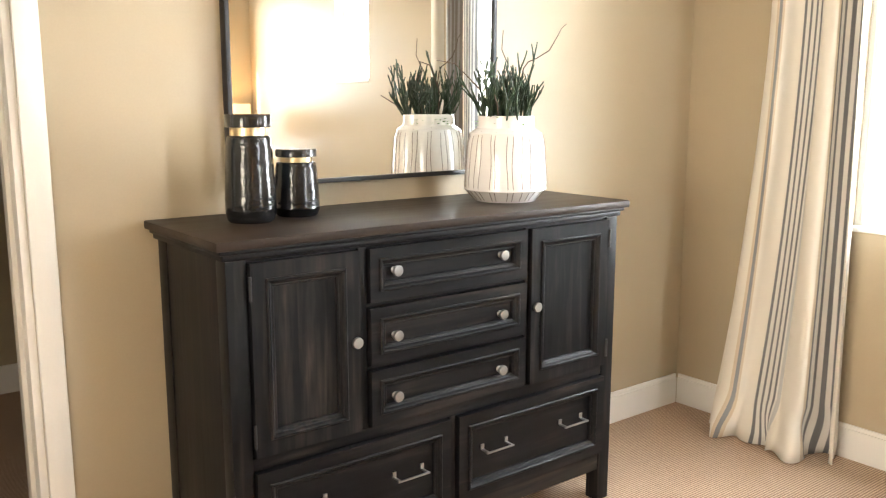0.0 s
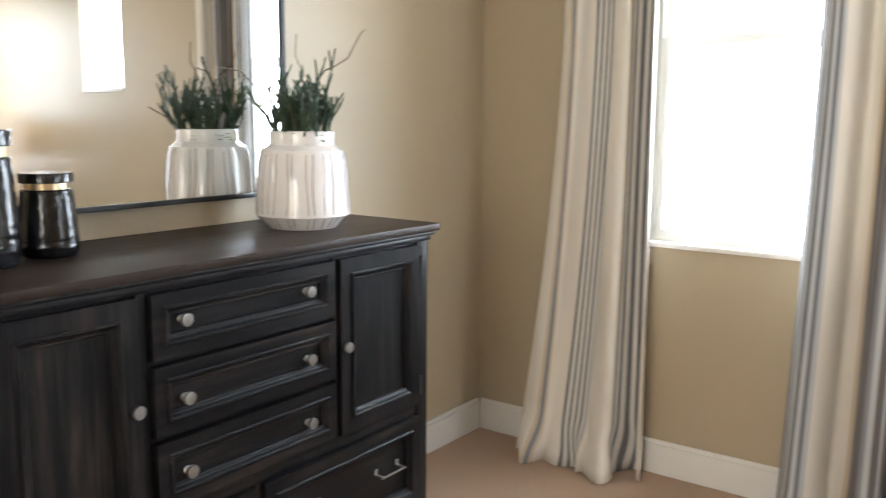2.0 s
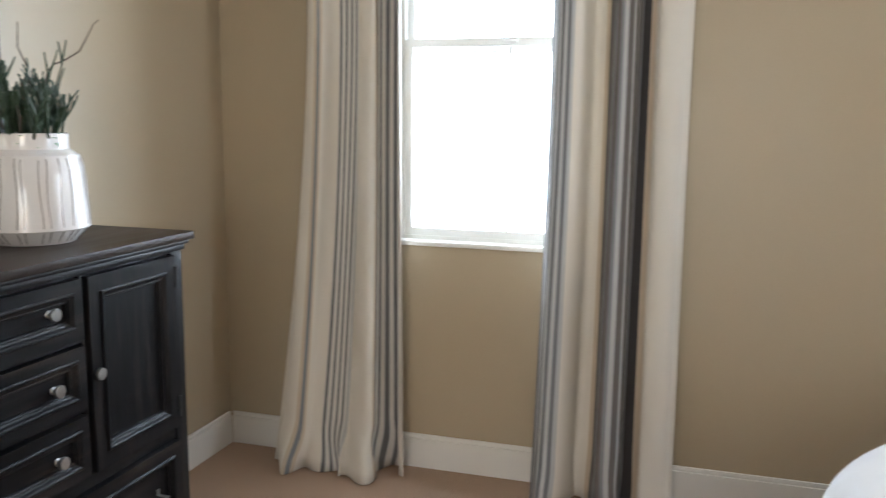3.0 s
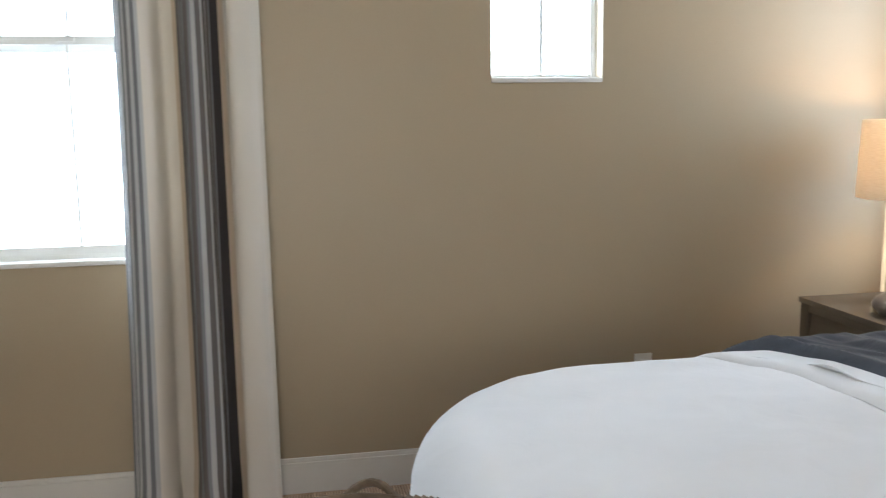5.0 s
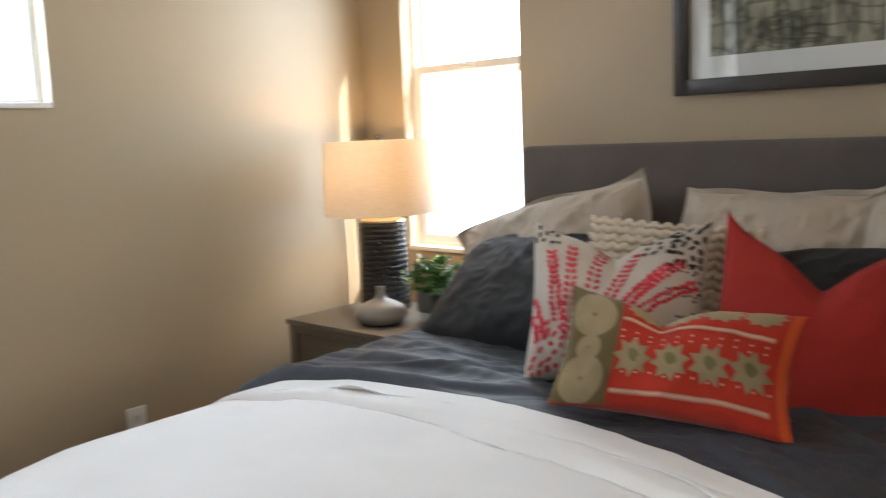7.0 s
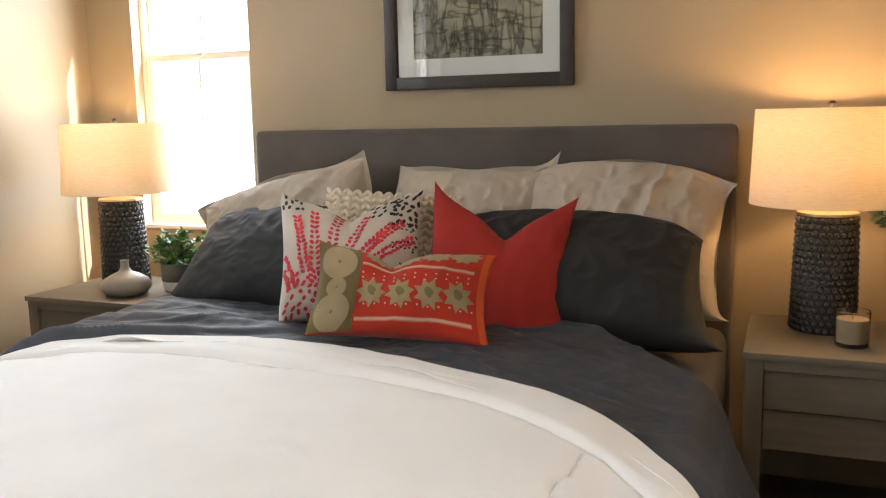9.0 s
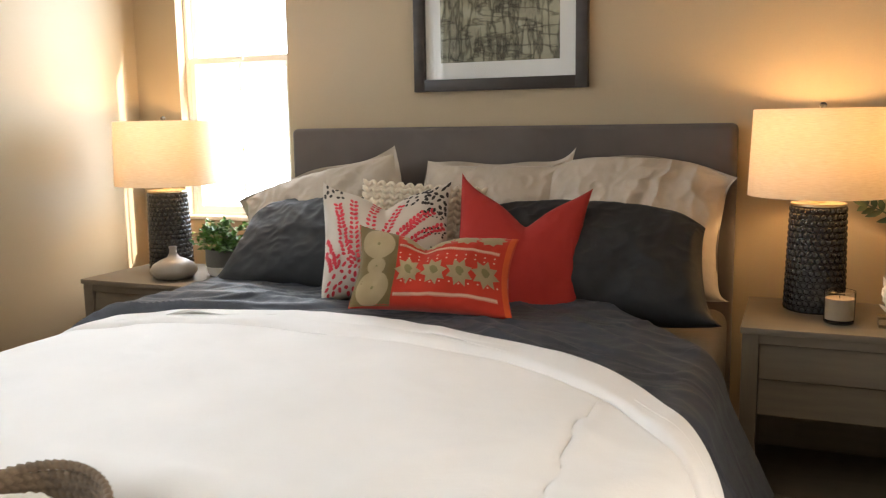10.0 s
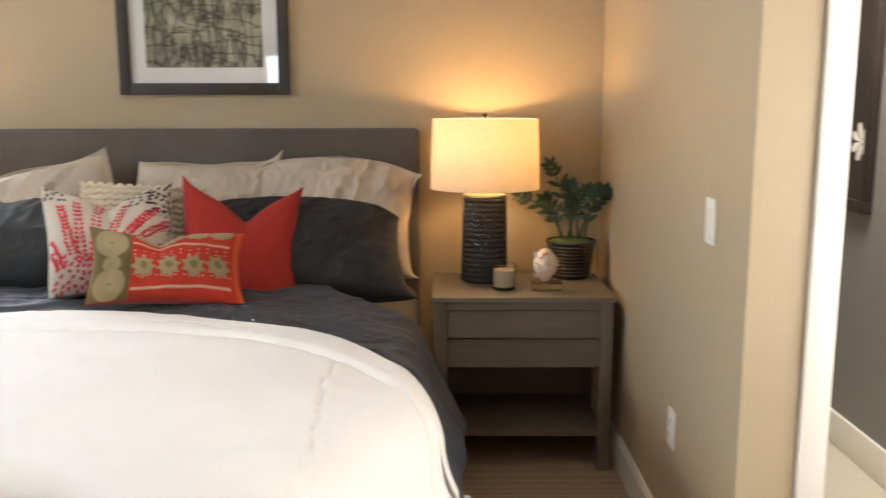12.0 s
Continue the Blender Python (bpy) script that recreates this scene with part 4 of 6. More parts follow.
def interp(x, pts):
    """A smooth curve through the points (x, value)."""
    xs, ys = [p[0] for p in pts], [p[1] for p in pts]
    if x <= xs[0]:
        return ys[0]
    if x >= xs[-1]:
        return ys[-1]
    i = max(k for k in range(len(xs) - 1) if xs[k] <= x)
    h = xs[i + 1] - xs[i]

    def slope(k):
        a, b = max(k - 1, 0), min(k + 1, len(xs) - 1)
        return (ys[b] - ys[a]) / (xs[b] - xs[a])

    q = (x - xs[i]) / h
    return ((2 * q ** 3 - 3 * q * q + 1) * ys[i] + (q ** 3 - 2 * q * q + q) * h * slope(i)
            + (3 * q * q - 2 * q ** 3) * ys[i + 1] + (q ** 3 - q * q) * h * slope(i + 1))


def creases(x, y, angle, k1, k2, width, seed):
    """Sparse sharp crease lines, 0 to 1, running about along the angle."""
    c, sn = math.cos(angle), math.sin(angle)
    q = Vector(((x * c + y * sn) * k1, (y * c - x * sn) * k2, seed))
    n = noise.noise(q + 0.35 * noise.noise_vector(q * 1.3))
    return math.exp(-(n / width) ** 2) * max(0.0, min(1.0, 0.5 + 1.6 * noise.noise(q * 0.55 + Vector((7.1, 3.3, seed)))))


def wrinkle(p, scale, amp, seed=0.0, along=(1, 1, 1)):
    q = Vector((p.x * along[0], p.y * along[1], p.z * along[2])) * scale + Vector((seed, seed * 1.7, seed * 0.3))
    n = noise.noise(q + 0.6 * noise.noise_vector(q * 0.7))
    return amp * (1 - 2 * abs(n)) 


bed = thing("bed", (0, 0, 0), "king bed with a charcoal upholstered headboard", "bed")
hb = box(-2.764, -0.919, -4.365, -4.272, 0.12, 1.297, 0.03, 5)
part("headboard", hb, HEADBOARD, bed, "charcoal upholstered headboard")
part("base", box(BCX - 0.90, BCX + 0.90, HEAD + 0.002, FOOT - 0.12, 0.10, 0.34, 0.02, 3), HEADBOARD, bed)
part("mattress", box(BCX - 0.91, BCX + 0.91, HEAD + 0.004, FOOT - 0.10, 0.345, TOPZ + 0.002, 0.07, 5), TAUPE_SHEET, bed, "mattress in a taupe fitted sheet")
for x in (-0.82, 0.82):
    for y in (HEAD + 0.08, FOOT - 0.25):
        part("leg", box(BCX + x - 0.03, BCX + x + 0.03, y - 0.03, y + 0.03, 0, 0.10, 0.004), DARK_WOOD, bed)


def duvet_edge(s):
    return interp(-s, [(-1.55, -2.95), (-1.05, -3.05), (-0.83, -3.20), (-0.4, -3.25), (-0.12, -3.23), (0.22, -3.19), (0.55, -3.11), (0.78, -2.98), (0.92, -2.82), (1.02, -2.66), (1.12, -2.58), (1.22, -2.66), (1.36, -2.92), (1.6, -3.05)])


def coverlet_edge(s):
    return interp(-s, [(-1.6, -3.60), (-1.05, -3.92), (-0.85, -3.95), (-0.4, -3.86), (0.1, -3.80), (0.47, -3.75), (0.64, -3.635), (0.81, -3.495), (0.93, -3.35), (1.10, -3.26), (1.45, -3.20)])


def coverlet_at(u, v):
    s = 1.40 + (-1.215 + 0.02 * min(1.0, v * 1.6) - 1.40) * u
    t = coverlet_edge(s) + (-2.55 - coverlet_edge(s)) * v
    p = drape(s, t, 0.075 + 0.055 * min(1.0, max(0.0, (s - 0.3) / 0.5)), 0.030, 0.16, folds=0.012)
    k = math.exp(-((v - 0.0) / 0.10) ** 2)
    w = wrinkle(p, 2.1, 0.018, 3.1, (0.7, 2.2, 1)) + wrinkle(p, 6, 0.0035, 7.7, (0.7, 1.6, 1))
    w += 0.011 * creases(s, t, 0.45, 1.1, 4.5, 0.07, 1.0) + 0.008 * creases(s, t, -0.25, 1.6, 6.5, 0.08, 4.0) + 0.005 * creases(s, t, 0.9, 3.0, 9.0, 0.10, 8.0)
    w += 0.003 * creases(s, t, 0.1, 6.0, 17.0, 0.14, 12.0)
    w += 0.024 * creases(s, t, -0.55, 0.8, 6.5, 0.17, 21.0) * min(1.0, max(0.0, (-s - 0.05) / 0.3))
    w += 0.021 * creases(s, t, 0.30, 0.8, 6.0, 0.15, 31.0) * min(1.0, max(0.0, (s - 0.05) / 0.3))
    w *= 1 - 0.35 * min(1.0, max(0.0, (abs(s) - BHW + 0.25) / 0.25))
    under = min(1.0, max(0.0, (t - duvet_edge(max(s, -1.10)) + 0.02) / 0.10))
    w, k = w * (1 - under), k * (1 - under)
    p.z -= 0.030 * under
    side = abs(s) > BHW + 0.1
    if abs(s) > BHW:
        w = (w + 0.010 * math.sin(p.y * 17 + 2.0 * p.z) * min(1.0, (abs(s) - BHW) / 0.25)) * (1 - under)
        p.x -= math.copysign(0.035 * under, s)
    if side and s < 0:
        p.x -= 0.085 * min(1.0, (-s - BHW - 0.1) / 0.3) * (1 - under)
    puffed = min(1.0, max(0.0, (s - 0.45) / 0.45)) * (1 - under)
    p.x += 0.055 * puffed
    p.z += 0.040 * puffed
    flat = 1 - min(1.0, max(0.0, (abs(s) - BHW) / 0.15))
    p.z += flat * (0.010 + w + 0.018 * k)
    p.x += (1 - flat) * math.copysign(0.5, s) * w
    return p


coverlet = thing("coverlet", (0, 0, 0), "rumpled charcoal cotton coverlet folded back over the bed", "coverlet")
cover = part("cover", grid(320, 220, coverlet_at), CHARCOAL, coverlet)
bm = bmesh.new()
tube(bm, [Vector(coverlet_at(u, 0.0)) - Vector((0, 0, 0.003)) for u in np.linspace(0, 1, 150)], 0.006, 6)
part("hem", bm, CHARCOAL, coverlet)
m = cover.modifiers.new("thickness", "SOLIDIFY")
m.thickness, m.offset = 0.008, -1.0


S_D = BHW + 0.11 * 1.57 + 0.50
T_D = FOOT + 0.11 * 1.57 + 0.50


def duvet_at(u, v):
    s = S_D - 2 * S_D * u
    a = duvet_edge(s)
    t = a + (T_D - a) * v
    p = drape(s, t, 0.12, 0.050, 0.07, folds=0.014, phase=1.3)
    w = wrinkle(p, 1.7, 0.010, 11.0) + wrinkle(p, 5.5, 0.0035, 5.0)
    near = t - a
    lip = 0.145 + 0.010 * math.sin(5.3 * s + 1.0) + 0.004 * math.sin(17 * s)
    w += 0.011 / (1 + math.exp((near - lip) / 0.004)) - 0.007 * math.exp(-((near - lip - 0.012) / 0.012) ** 2)
    w -= 0.006 * math.exp(-((near - 0.55 * lip - 0.012 * math.sin(3.1 * s)) / 0.009) ** 2) * max(0.0, math.sin(4.2 * s + 2.0))
    if s < -0.3:
        seam = s + 0.745 + 0.012 * math.sin(t * 10) + 0.004 * math.sin(t * 43)
        fade = min(1.0, max(0.0, (near - lip) / 0.05))
        w -= fade * (0.005 * math.exp(-(seam / 0.006) ** 2) - 0.002 * math.exp(-((seam + 0.014) / 0.010) ** 2))
    dx, dy = max(abs(s) - BHW + 0.40, 0.0), max(t - FOOT + 0.40, 0.0)
    inside = math.hypot(dx, dy) - 0.40
    k = min(1.0, max(0.0, inside / 0.18))
    k = k * k * (3 - 2 * k)
    out = Vector((math.copysign(dx, s), dy, 0))
    p.z += w * (1 - k)
    if k > 0:
        p += out.normalized() * (w * 0.6 * k)
    return p


duvet = thing("duvet", (0, 0, 0), "white cotton duvet spread over the bed", "duvet")
cloth_ob = part("cover", grid(300, 210, lambda u, v: duvet_at(u, v ** 1.35)), WHITE_DUVET, duvet)
m = cloth_ob.modifiers.new("thickness", "SOLIDIFY")
m.thickness, m.offset = 0.012, -1.0
bm = bmesh.new()


def up_from(u, v, h):
    p = Vector(duvet_at(u, v))
    e = 0.004
    n = (Vector(duvet_at(min(u + e, 1), v)) - p).cross(Vector(duvet_at(u, min(v + e, 1))) - p)
    n = n.normalized() if n.length > 1e-9 else Vector((0, 0, 1))
    if n.z < -0.05 or (abs(n.z) < 0.3 and (p.x - BCX) * n.x + (p.y - FOOT + 0.5) * n.y < 0):
        n = -n
    return p + n * h




def on_duvet(s, t, h):
    a = duvet_edge(s)
    return up_from((S_D - s) / (2 * S_D), (t - a) / (T_D - a), h)


def band_at(u, v, wide, phase, lift):
    """A layer of the closure along the turned-back edge; its loose rim gapes a little between the buttons."""
    s = S_D * 0.80 - 1.62 * S_D * u
    a = duvet_edge(s)
    rim = wide + 0.014 * math.sin(4.3 * s + phase) + 0.006 * math.sin(19 * s + phase) + 0.010 * noise.noise((s * 6, phase, 0))
    gape = max(0.0, math.sin(7.3 * s + phase)) ** 5 * (0.65 + 0.35 * math.sin(3.7 * s))
    fold = 0.007 * noise.noise((s * 9, v * 3.0, phase)) * v
    return on_duvet(s, a + 0.004 + rim * v, lift + fold + 0.019 * gape * v ** 4)


for nm, wide, phase, lift in (("closure_band", 0.155, 0.9, 0.004), ("closure_flap", 0.085, 3.6, 0.010)):
    band = part(nm, grid(260, 12, lambda u, v: band_at(u, v, wide, phase, lift)), WHITE_DUVET, duvet, "white turned-back closure band")
    m = band.modifiers.new("thickness", "SOLIDIFY")
    m.thickness, m.offset = 0.004, 1.0
line = [on_duvet(BHW - 0.02, t, 0.001) for t in np.linspace(-3.10, FOOT - 0.40, 30)]
line += [on_duvet(BHW - 0.40 + 0.38 * math.cos(a), FOOT - 0.40 + 0.38 * math.sin(a), 0.001) for a in np.linspace(0.05, 0.95, 18)]
line += [on_duvet(BHW - 0.40 + r * math.cos(0.97), FOOT - 0.40 + r * math.sin(0.97), 0.001) for r in np.linspace(0.42, 0.75, 9)]
tube(bm, line, 0.0058, 6)
part("piping", bm, GREY_PIPING, duvet)


# ---------------------------------------------------------------- pillows
class Pillow:
    def __init__(self, w, h, thick, pinch=0.07, chop=0.0, sag=0.0, seed=0.0, crumple=0.008, chop_w=0.30, chop_u=0.0, ears=(), n=64, bottom=0.0, flange=0.0, taper=0.0, top=None):
        self.w, self.h, self.thick, self.pinch, self.chop, self.sag = w, h, thick, pinch, chop, sag
        self.seed, self.crumple, self.chop_w, self.chop_u = seed, crumple, chop_w, chop_u
        self.top = pinch if top is None else top
        self.ears, self.n, self.bottom, self.flange, self.taper = ears, n, bottom, flange, taper

    def at(self, u, v, side=1):
        s = self
        fu, fv = 1 - u * u, 1 - v * v
        x = -s.w / 2 * u * (1 - s.pinch * fv)
        z = s.h / 2 * (1 + v * (1 - (s.top if v > 0 else s.pinch) * fu))
        up = max(0.0, (v + 1) / 2)
        c = math.exp(-(abs(u - s.chop_u) / s.chop_w) ** 1.35)
        z -= s.chop * c * up ** 3
        z -= s.sag * u ** 4 * up ** 2
        x *= 1 + 0.05 * s.bottom * (1 - up) + s.taper * (0.5 - up)
        soft = 1 - (0.045 if s.flange else 0.0) * (u * v) ** 6                    # corners are never quite square
        x, z = x * soft, s.h / 2 + (z - s.h / 2) * soft
        lean = 0.0
        for cu, cv, dx, dy, dz, narrow in s.ears:          # pulled-out or folded corners
            k = (max(0.0, u * cu) * max(0.0, v * cv)) ** narrow
            x -= dx * k
            z += dz * k
            lean += dy * k
        gu, gv = 1 - min(1.0, abs(u) / (1 - s.flange)) ** 2, 1 - min(1.0, abs(v) / (1 - s.flange * 1.3)) ** 2
        th = s.thick / 2 * max(0.0, gu * gv) ** (0.50 if s.flange else 0.42) + (0.003 if s.flange else 0.0)
        flap = 0.0
        if s.flange:
            rim = max(0.0, max(abs(u), abs(v)) - 1 + s.flange) / s.flange
            flap = 0.018 * rim * math.sin(6.0 * u + 5.0 * v + 3 * s.seed)
        th *= 1 + s.bottom * (0.45 - up)
        th *= 1 - (0.45 * c * up ** 2 if s.chop else 0)
        q = Vector((x * 7.5 + s.seed, z * 6.5, s.seed * 1.3 + side))
        wr = s.crumple * (0.65 * (1 - 2 * abs(noise.noise(q + 0.5 * noise.noise_vector(q)))) + 0.28 * (1 - 2 * abs(noise.noise(q * 3.1)))) * min(1, 6 * fu * fv)
        if s.crumple > 0.012:
            for cu in (-1, 1):
                away = math.hypot((u - cu) * s.w, (v - 1) * s.h)
                fan = math.atan2((1 - v) * s.h, (cu - u) * cu * s.w)
                wr += 0.012 * math.exp(-((away - 0.15) / 0.13) ** 2) * (1 - 2 * abs(noise.noise((fan * 2.9 + 3 * cu, s.seed, 0.4 * side))))
        return Vector((x, side * (th + wr * (max(0.0, gu * gv) ** 0.2 if s.flange else 1.0)) + flap + lean, z))

    def mesh(self):
        bm = bmesh.new()
        n = self.n
        f = [[bm.verts.new(self.at(2 * i / n - 1, 2 * j / n - 1, 1)) for j in range(n + 1)] for i in range(n + 1)]
        b = [[f[i][j] if i in (0, n) or j in (0, n) else bm.verts.new(self.at(2 * i / n - 1, 2 * j / n - 1, -1)) for j in range(n + 1)] for i in range(n + 1)]
        for i in range(n):
            for j in range(n):
                bm.faces.new((f[i][j], f[i + 1][j], f[i + 1][j + 1], f[i][j + 1]))
                bm.faces.new((b[i][j + 1], b[i + 1][j + 1], b[i + 1][j], b[i][j]))
        bmesh.ops.recalc_face_normals(bm, faces=bm.faces)
        return bm

    def spot(self, bm, u, v, ru, rv, turn=0.0, seg=8, lift=0.002, star=0.0):
        """A printed patch that follows the front of the pillow; ru, rv in metres."""
        c, sn = math.cos(turn), math.sin(turn)
        rounds = 3 if ru > 0.02 else 1
        mid = self.at(max(-0.985, min(0.985, u)), max(-0.985, min(0.985, v))) + Vector((0, lift * 1.3, 0))
        inner = [bm.verts.new(mid)]
        for n in range(1, rounds + 1):
            outer = []
            for k in range(seg):
                a = 2 * math.pi * k / seg
                q = (1.0 if not star or k % 2 == 0 else star) * n / rounds
                x, y = ru * q * math.cos(a), rv * q * math.sin(a)
                uu, vv = u + (x * c - y * sn) / (self.w / 2), v + (x * sn + y * c) / (self.h / 2)
                uu, vv = max(-0.985, min(0.985, uu)), max(-0.985, min(0.985, vv))
                outer.append(bm.verts.new(self.at(uu, vv) + Vector((0, lift, 0))))
            for k in range(seg):
                j = (k + 1) % seg
                if n == 1:
                    bm.faces.new((inner[0], outer[k], outer[j]))
                else:
                    bm.faces.new((inner[k], outer[k], outer[j], inner[j]))
            inner = outer

    def patch(self, bm, u0, u1, v0, v1, nu=24, nv=10, lift=0.0012, wave=None):
        vs = []
        for i in range(nu + 1):
            row = []
            for j in range(nv + 1):
                u, v = u0 + (u1 - u0) * i / nu, v0 + (v1 - v0) * j / nv
                if wave:
                    v += wave(u)
                row.append(bm.verts.new(self.at(u, v) + Vector((0, lift, 0))))
            vs.append(row)
        for i in range(nu):
            for j in range(nv):
                bm.faces.new((vs[i][j], vs[i + 1][j], vs[i + 1][j + 1], vs[i][j + 1]))


def set_pillow(name, pil, material, x, y, z, tilt, label, turn=0.0, spin=0.0, group=""):
    """Stood on the bed at x, y, z, leaning back by tilt; spin rolls it in its own plane, turn about the upright."""
    ob = thing(name, (0, 0, 0), label, "pillow", group=group)
    ob.matrix_world = Matrix.Translation((x, y, z)) @ Matrix.Rotation(radians(turn), 4, "Z") @ Matrix.Rotation(radians(tilt), 4, "X") @ Matrix.Rotation(radians(spin), 4, "Y") @ Matrix.Rotation(math.pi, 4, "Z") @ Matrix.Rotation(0, 4, "X")
    # the front of the mesh is +y after the half turn is undone below
    body = part("cover", pil.mesh(), material, ob, at=Matrix.Rotation(math.pi, 4, "Z"))
    return ob


def decal(name, bm, material, ob, label=""):
    o = part(name, bm, material, ob, label, at=Matrix.Rotation(math.pi, 4, "Z"))
    return tagged(o, kind="stuff")


G1, G2 = "cream pillows against the headboard", "charcoal pillows"
MZ = TOPZ + 0.012
set_pillow("pillow", Pillow(0.74, 0.43, 0.24, 0.05, 0.0, 0.0, 1.0, 0.030, ears=((1, 1, 0.02, 0.04, 0.015, 6), (-1, 1, -0.02, 0.02, -0.035, 4)), n=110, bottom=0.3, flange=0.055, top=-0.07), CREAM,
           -1.235, -4.00, 0.725, 22, "cream linen pillow with a turned-up corner", 0, 15, G1)
set_pillow("pillow", Pillow(0.60, 0.49, 0.22, 0.06, 0.0, 0.0, 2.0, 0.030, ears=((1, 1, 0.030, 0.03, 0.070, 8), (-1, 1, 0.0, 0.02, 0.02, 6)), n=110, bottom=0.3, flange=0.05, top=0.0), CREAM,
           -1.88, -4.03, 0.70, 22, "cream linen pillow with a folded corner", 0, 0, G1)
set_pillow("pillow", Pillow(0.66, 0.52, 0.25, 0.055, 0.0, 0.085, 3.0, 0.032, ears=((1, 1, 0.045, 0.04, 0.01, 9), (1, -1, 0.050, 0.04, 0.0, 9), (-1, 1, 0.0, 0.0, 0.03, 5)), n=110, bottom=0.3, flange=0.02, top=0.0), CREAM,
           -2.405, -4.01, 0.70, 23, "cream linen pillow slumped at one end", 0, -2, G1)
set_pillow("pillow", Pillow(0.92, 0.46, 0.24, 0.04, 0.0, 0.09, 5.0, 0.014, ears=((-1, -1, -0.05, 0.02, 0.0, 5),), n=96, bottom=0.5, taper=0.06, top=0.0), CHARCOAL_CASE,
           -1.36, -3.74, 0.675, 42, "charcoal cotton pillow leaning on cream pillows", 0, 0, G2)
set_pillow("pillow", Pillow(0.89, 0.46, 0.24, 0.05, 0.0, 0.08, 8.0, 0.016, ears=((1, -1, 0.03, 0.03, 0.0, 5),), n=96, bottom=0.5, taper=0.11, top=0.0), CHARCOAL_CASE,
           -2.265, -3.74, 0.675, 42, "charcoal cotton pillow leaning on cream pillows", 0, -1, G2)

# chunky knitted cushion: plaited strands of thick wool over a plump core
knit_p = Pillow(0.44, 0.45, 0.13, 0.05, 0.0, 0.0, 4.0, 0.0)
knit = set_pillow("cushion", knit_p, KNIT, -1.760, -3.675, 0.69, 26, "cushion knitted from chunky cream wool", 20, -5)
bm = bmesh.new()
for i in range(13):
    for j in range(17):
        u, v = -0.93 + 1.86 * i / 12, -0.95 + 1.90 * j / 16
        p = knit_p.at(u, v)
        for sgn in (-1, 1):
            m4 = Matrix.Translation(p + Vector((sgn * 0.009, 0.004, 0))) @ Matrix.Rotation(sgn * 0.7, 4, "Y") @ Matrix.Diagonal((0.62, 0.7, 1.25, 1))
            bmesh.ops.create_icosphere(bm, subdivisions=1, radius=0.0155, matrix=m4)
st = decal("knit_relief", bm, KNIT, knit, "thick plaited stitches")
st.data.set_sharp_from_angle(angle=radians(110))

# off-white cushion printed with red and black leafy stems
pp = Pillow(0.45, 0.415, 0.15, 0.09, 0.070, 0.0, 6.0, 0.008, chop_w=0.36, bottom=0.2, ears=((-1, 1, 0.01, 0, 0.025, 6), (1, 1, 0.01, 0, 0.025, 6), (-1, -1, 0.015, 0, 0, 6)))
printed = set_pillow("cushion", pp, PRINT_BASE, -1.735, -3.53, 0.733, 29, "off-white cushion printed with red and black leafy stems", 25, 0)
rnd = random.Random(12)
red_bm, black_bm = bmesh.new(), bmesh.new()


def sprig(bm, u, v, ang, length, n, size, bend):
    for k in range(n):
        q = k / n
        a = ang + bend * q
        u += math.cos(a) * length / n
        v += math.sin(a) * length / n
        for sd in (-1, 1):
            off = 0.052 * (1 - 0.4 * q) * rnd.uniform(0.75, 1.3)
            pu, pv = u - sd * math.sin(a) * off, v + sd * math.cos(a) * off
            if -0.95 < pu < 0.95 and -0.95 < pv < 0.95:
                pp.spot(bm, pu, pv, size * rnd.uniform(0.75, 1.3), size * rnd.uniform(0.6, 0.8), a + sd * rnd.uniform(0.4, 1.0), 7)


# the front seen from the room: u runs from the window side
for k, (u0, v0, ang, ln, bend) in enumerate(((-0.62, -0.35, 1.75, 1.0, -0.1), (-0.48, -0.55, 1.65, 1.3, -0.15), (-0.30, -0.55, 1.55, 1.45, -0.2), (-0.14, -0.45, 1.40, 1.25, -0.3),
                                            (-0.02, -0.45, 1.20, 1.1, -0.5), (0.08, -0.2, 1.0, 0.95, -0.5), (0.14, -0.35, 0.8, 0.95, -0.4), (-0.80, -0.55, 1.9, 0.7, 0.0))):
    sprig(red_bm, u0, v0, ang, ln, 14, 0.0090, bend)


def scatter(bm, n, u0, u1, v0, v1, size, gap):
    """Printed leaves strewn over a patch, none touching another."""
    done = []
    for _ in range(n * 6):
        u, v = rnd.uniform(u0, u1), rnd.uniform(v0, v1)
        if len(done) < n and all((u - a) ** 2 + (v - b) ** 2 > gap * gap for a, b in done):
            done.append((u, v))
            pp.spot(bm, u, v, size * rnd.uniform(0.85, 1.2), size * 0.66, rnd.uniform(0.4, 2.6), 7)


scatter(red_bm, 110, -0.93, 0.15, -0.95, -0.30, 0.0092, 0.082)
for u0, v0, ang, ln, bend in ((0.98, 0.10, 3.15, 0.36, 0.0), (0.97, 0.38, 3.0, 0.42, 0.1), (0.96, -0.30, 2.9, 0.25, 0.1)):
    sprig(black_bm, u0, v0, ang, ln, 6, 0.0046, bend)
scatter(black_bm, 44, 0.62, 0.97, 0.42, 0.97, 0.0092, 0.080)
scatter(black_bm, 34, 0.30, 0.68, 0.64, 0.97, 0.0085, 0.082)
scatter(black_bm, 14, 0.84, 0.97, -0.5, 0.45, 0.0062, 0.095)
scatter(black_bm, 26, -0.97, -0.66, 0.76, 0.97, 0.0080, 0.072)
decal("red_print", red_bm, PRINT_RED, printed, "rose red printed leaves")
decal("black_print", black_bm, PRINT_BLACK, printed, "black printed leaves")

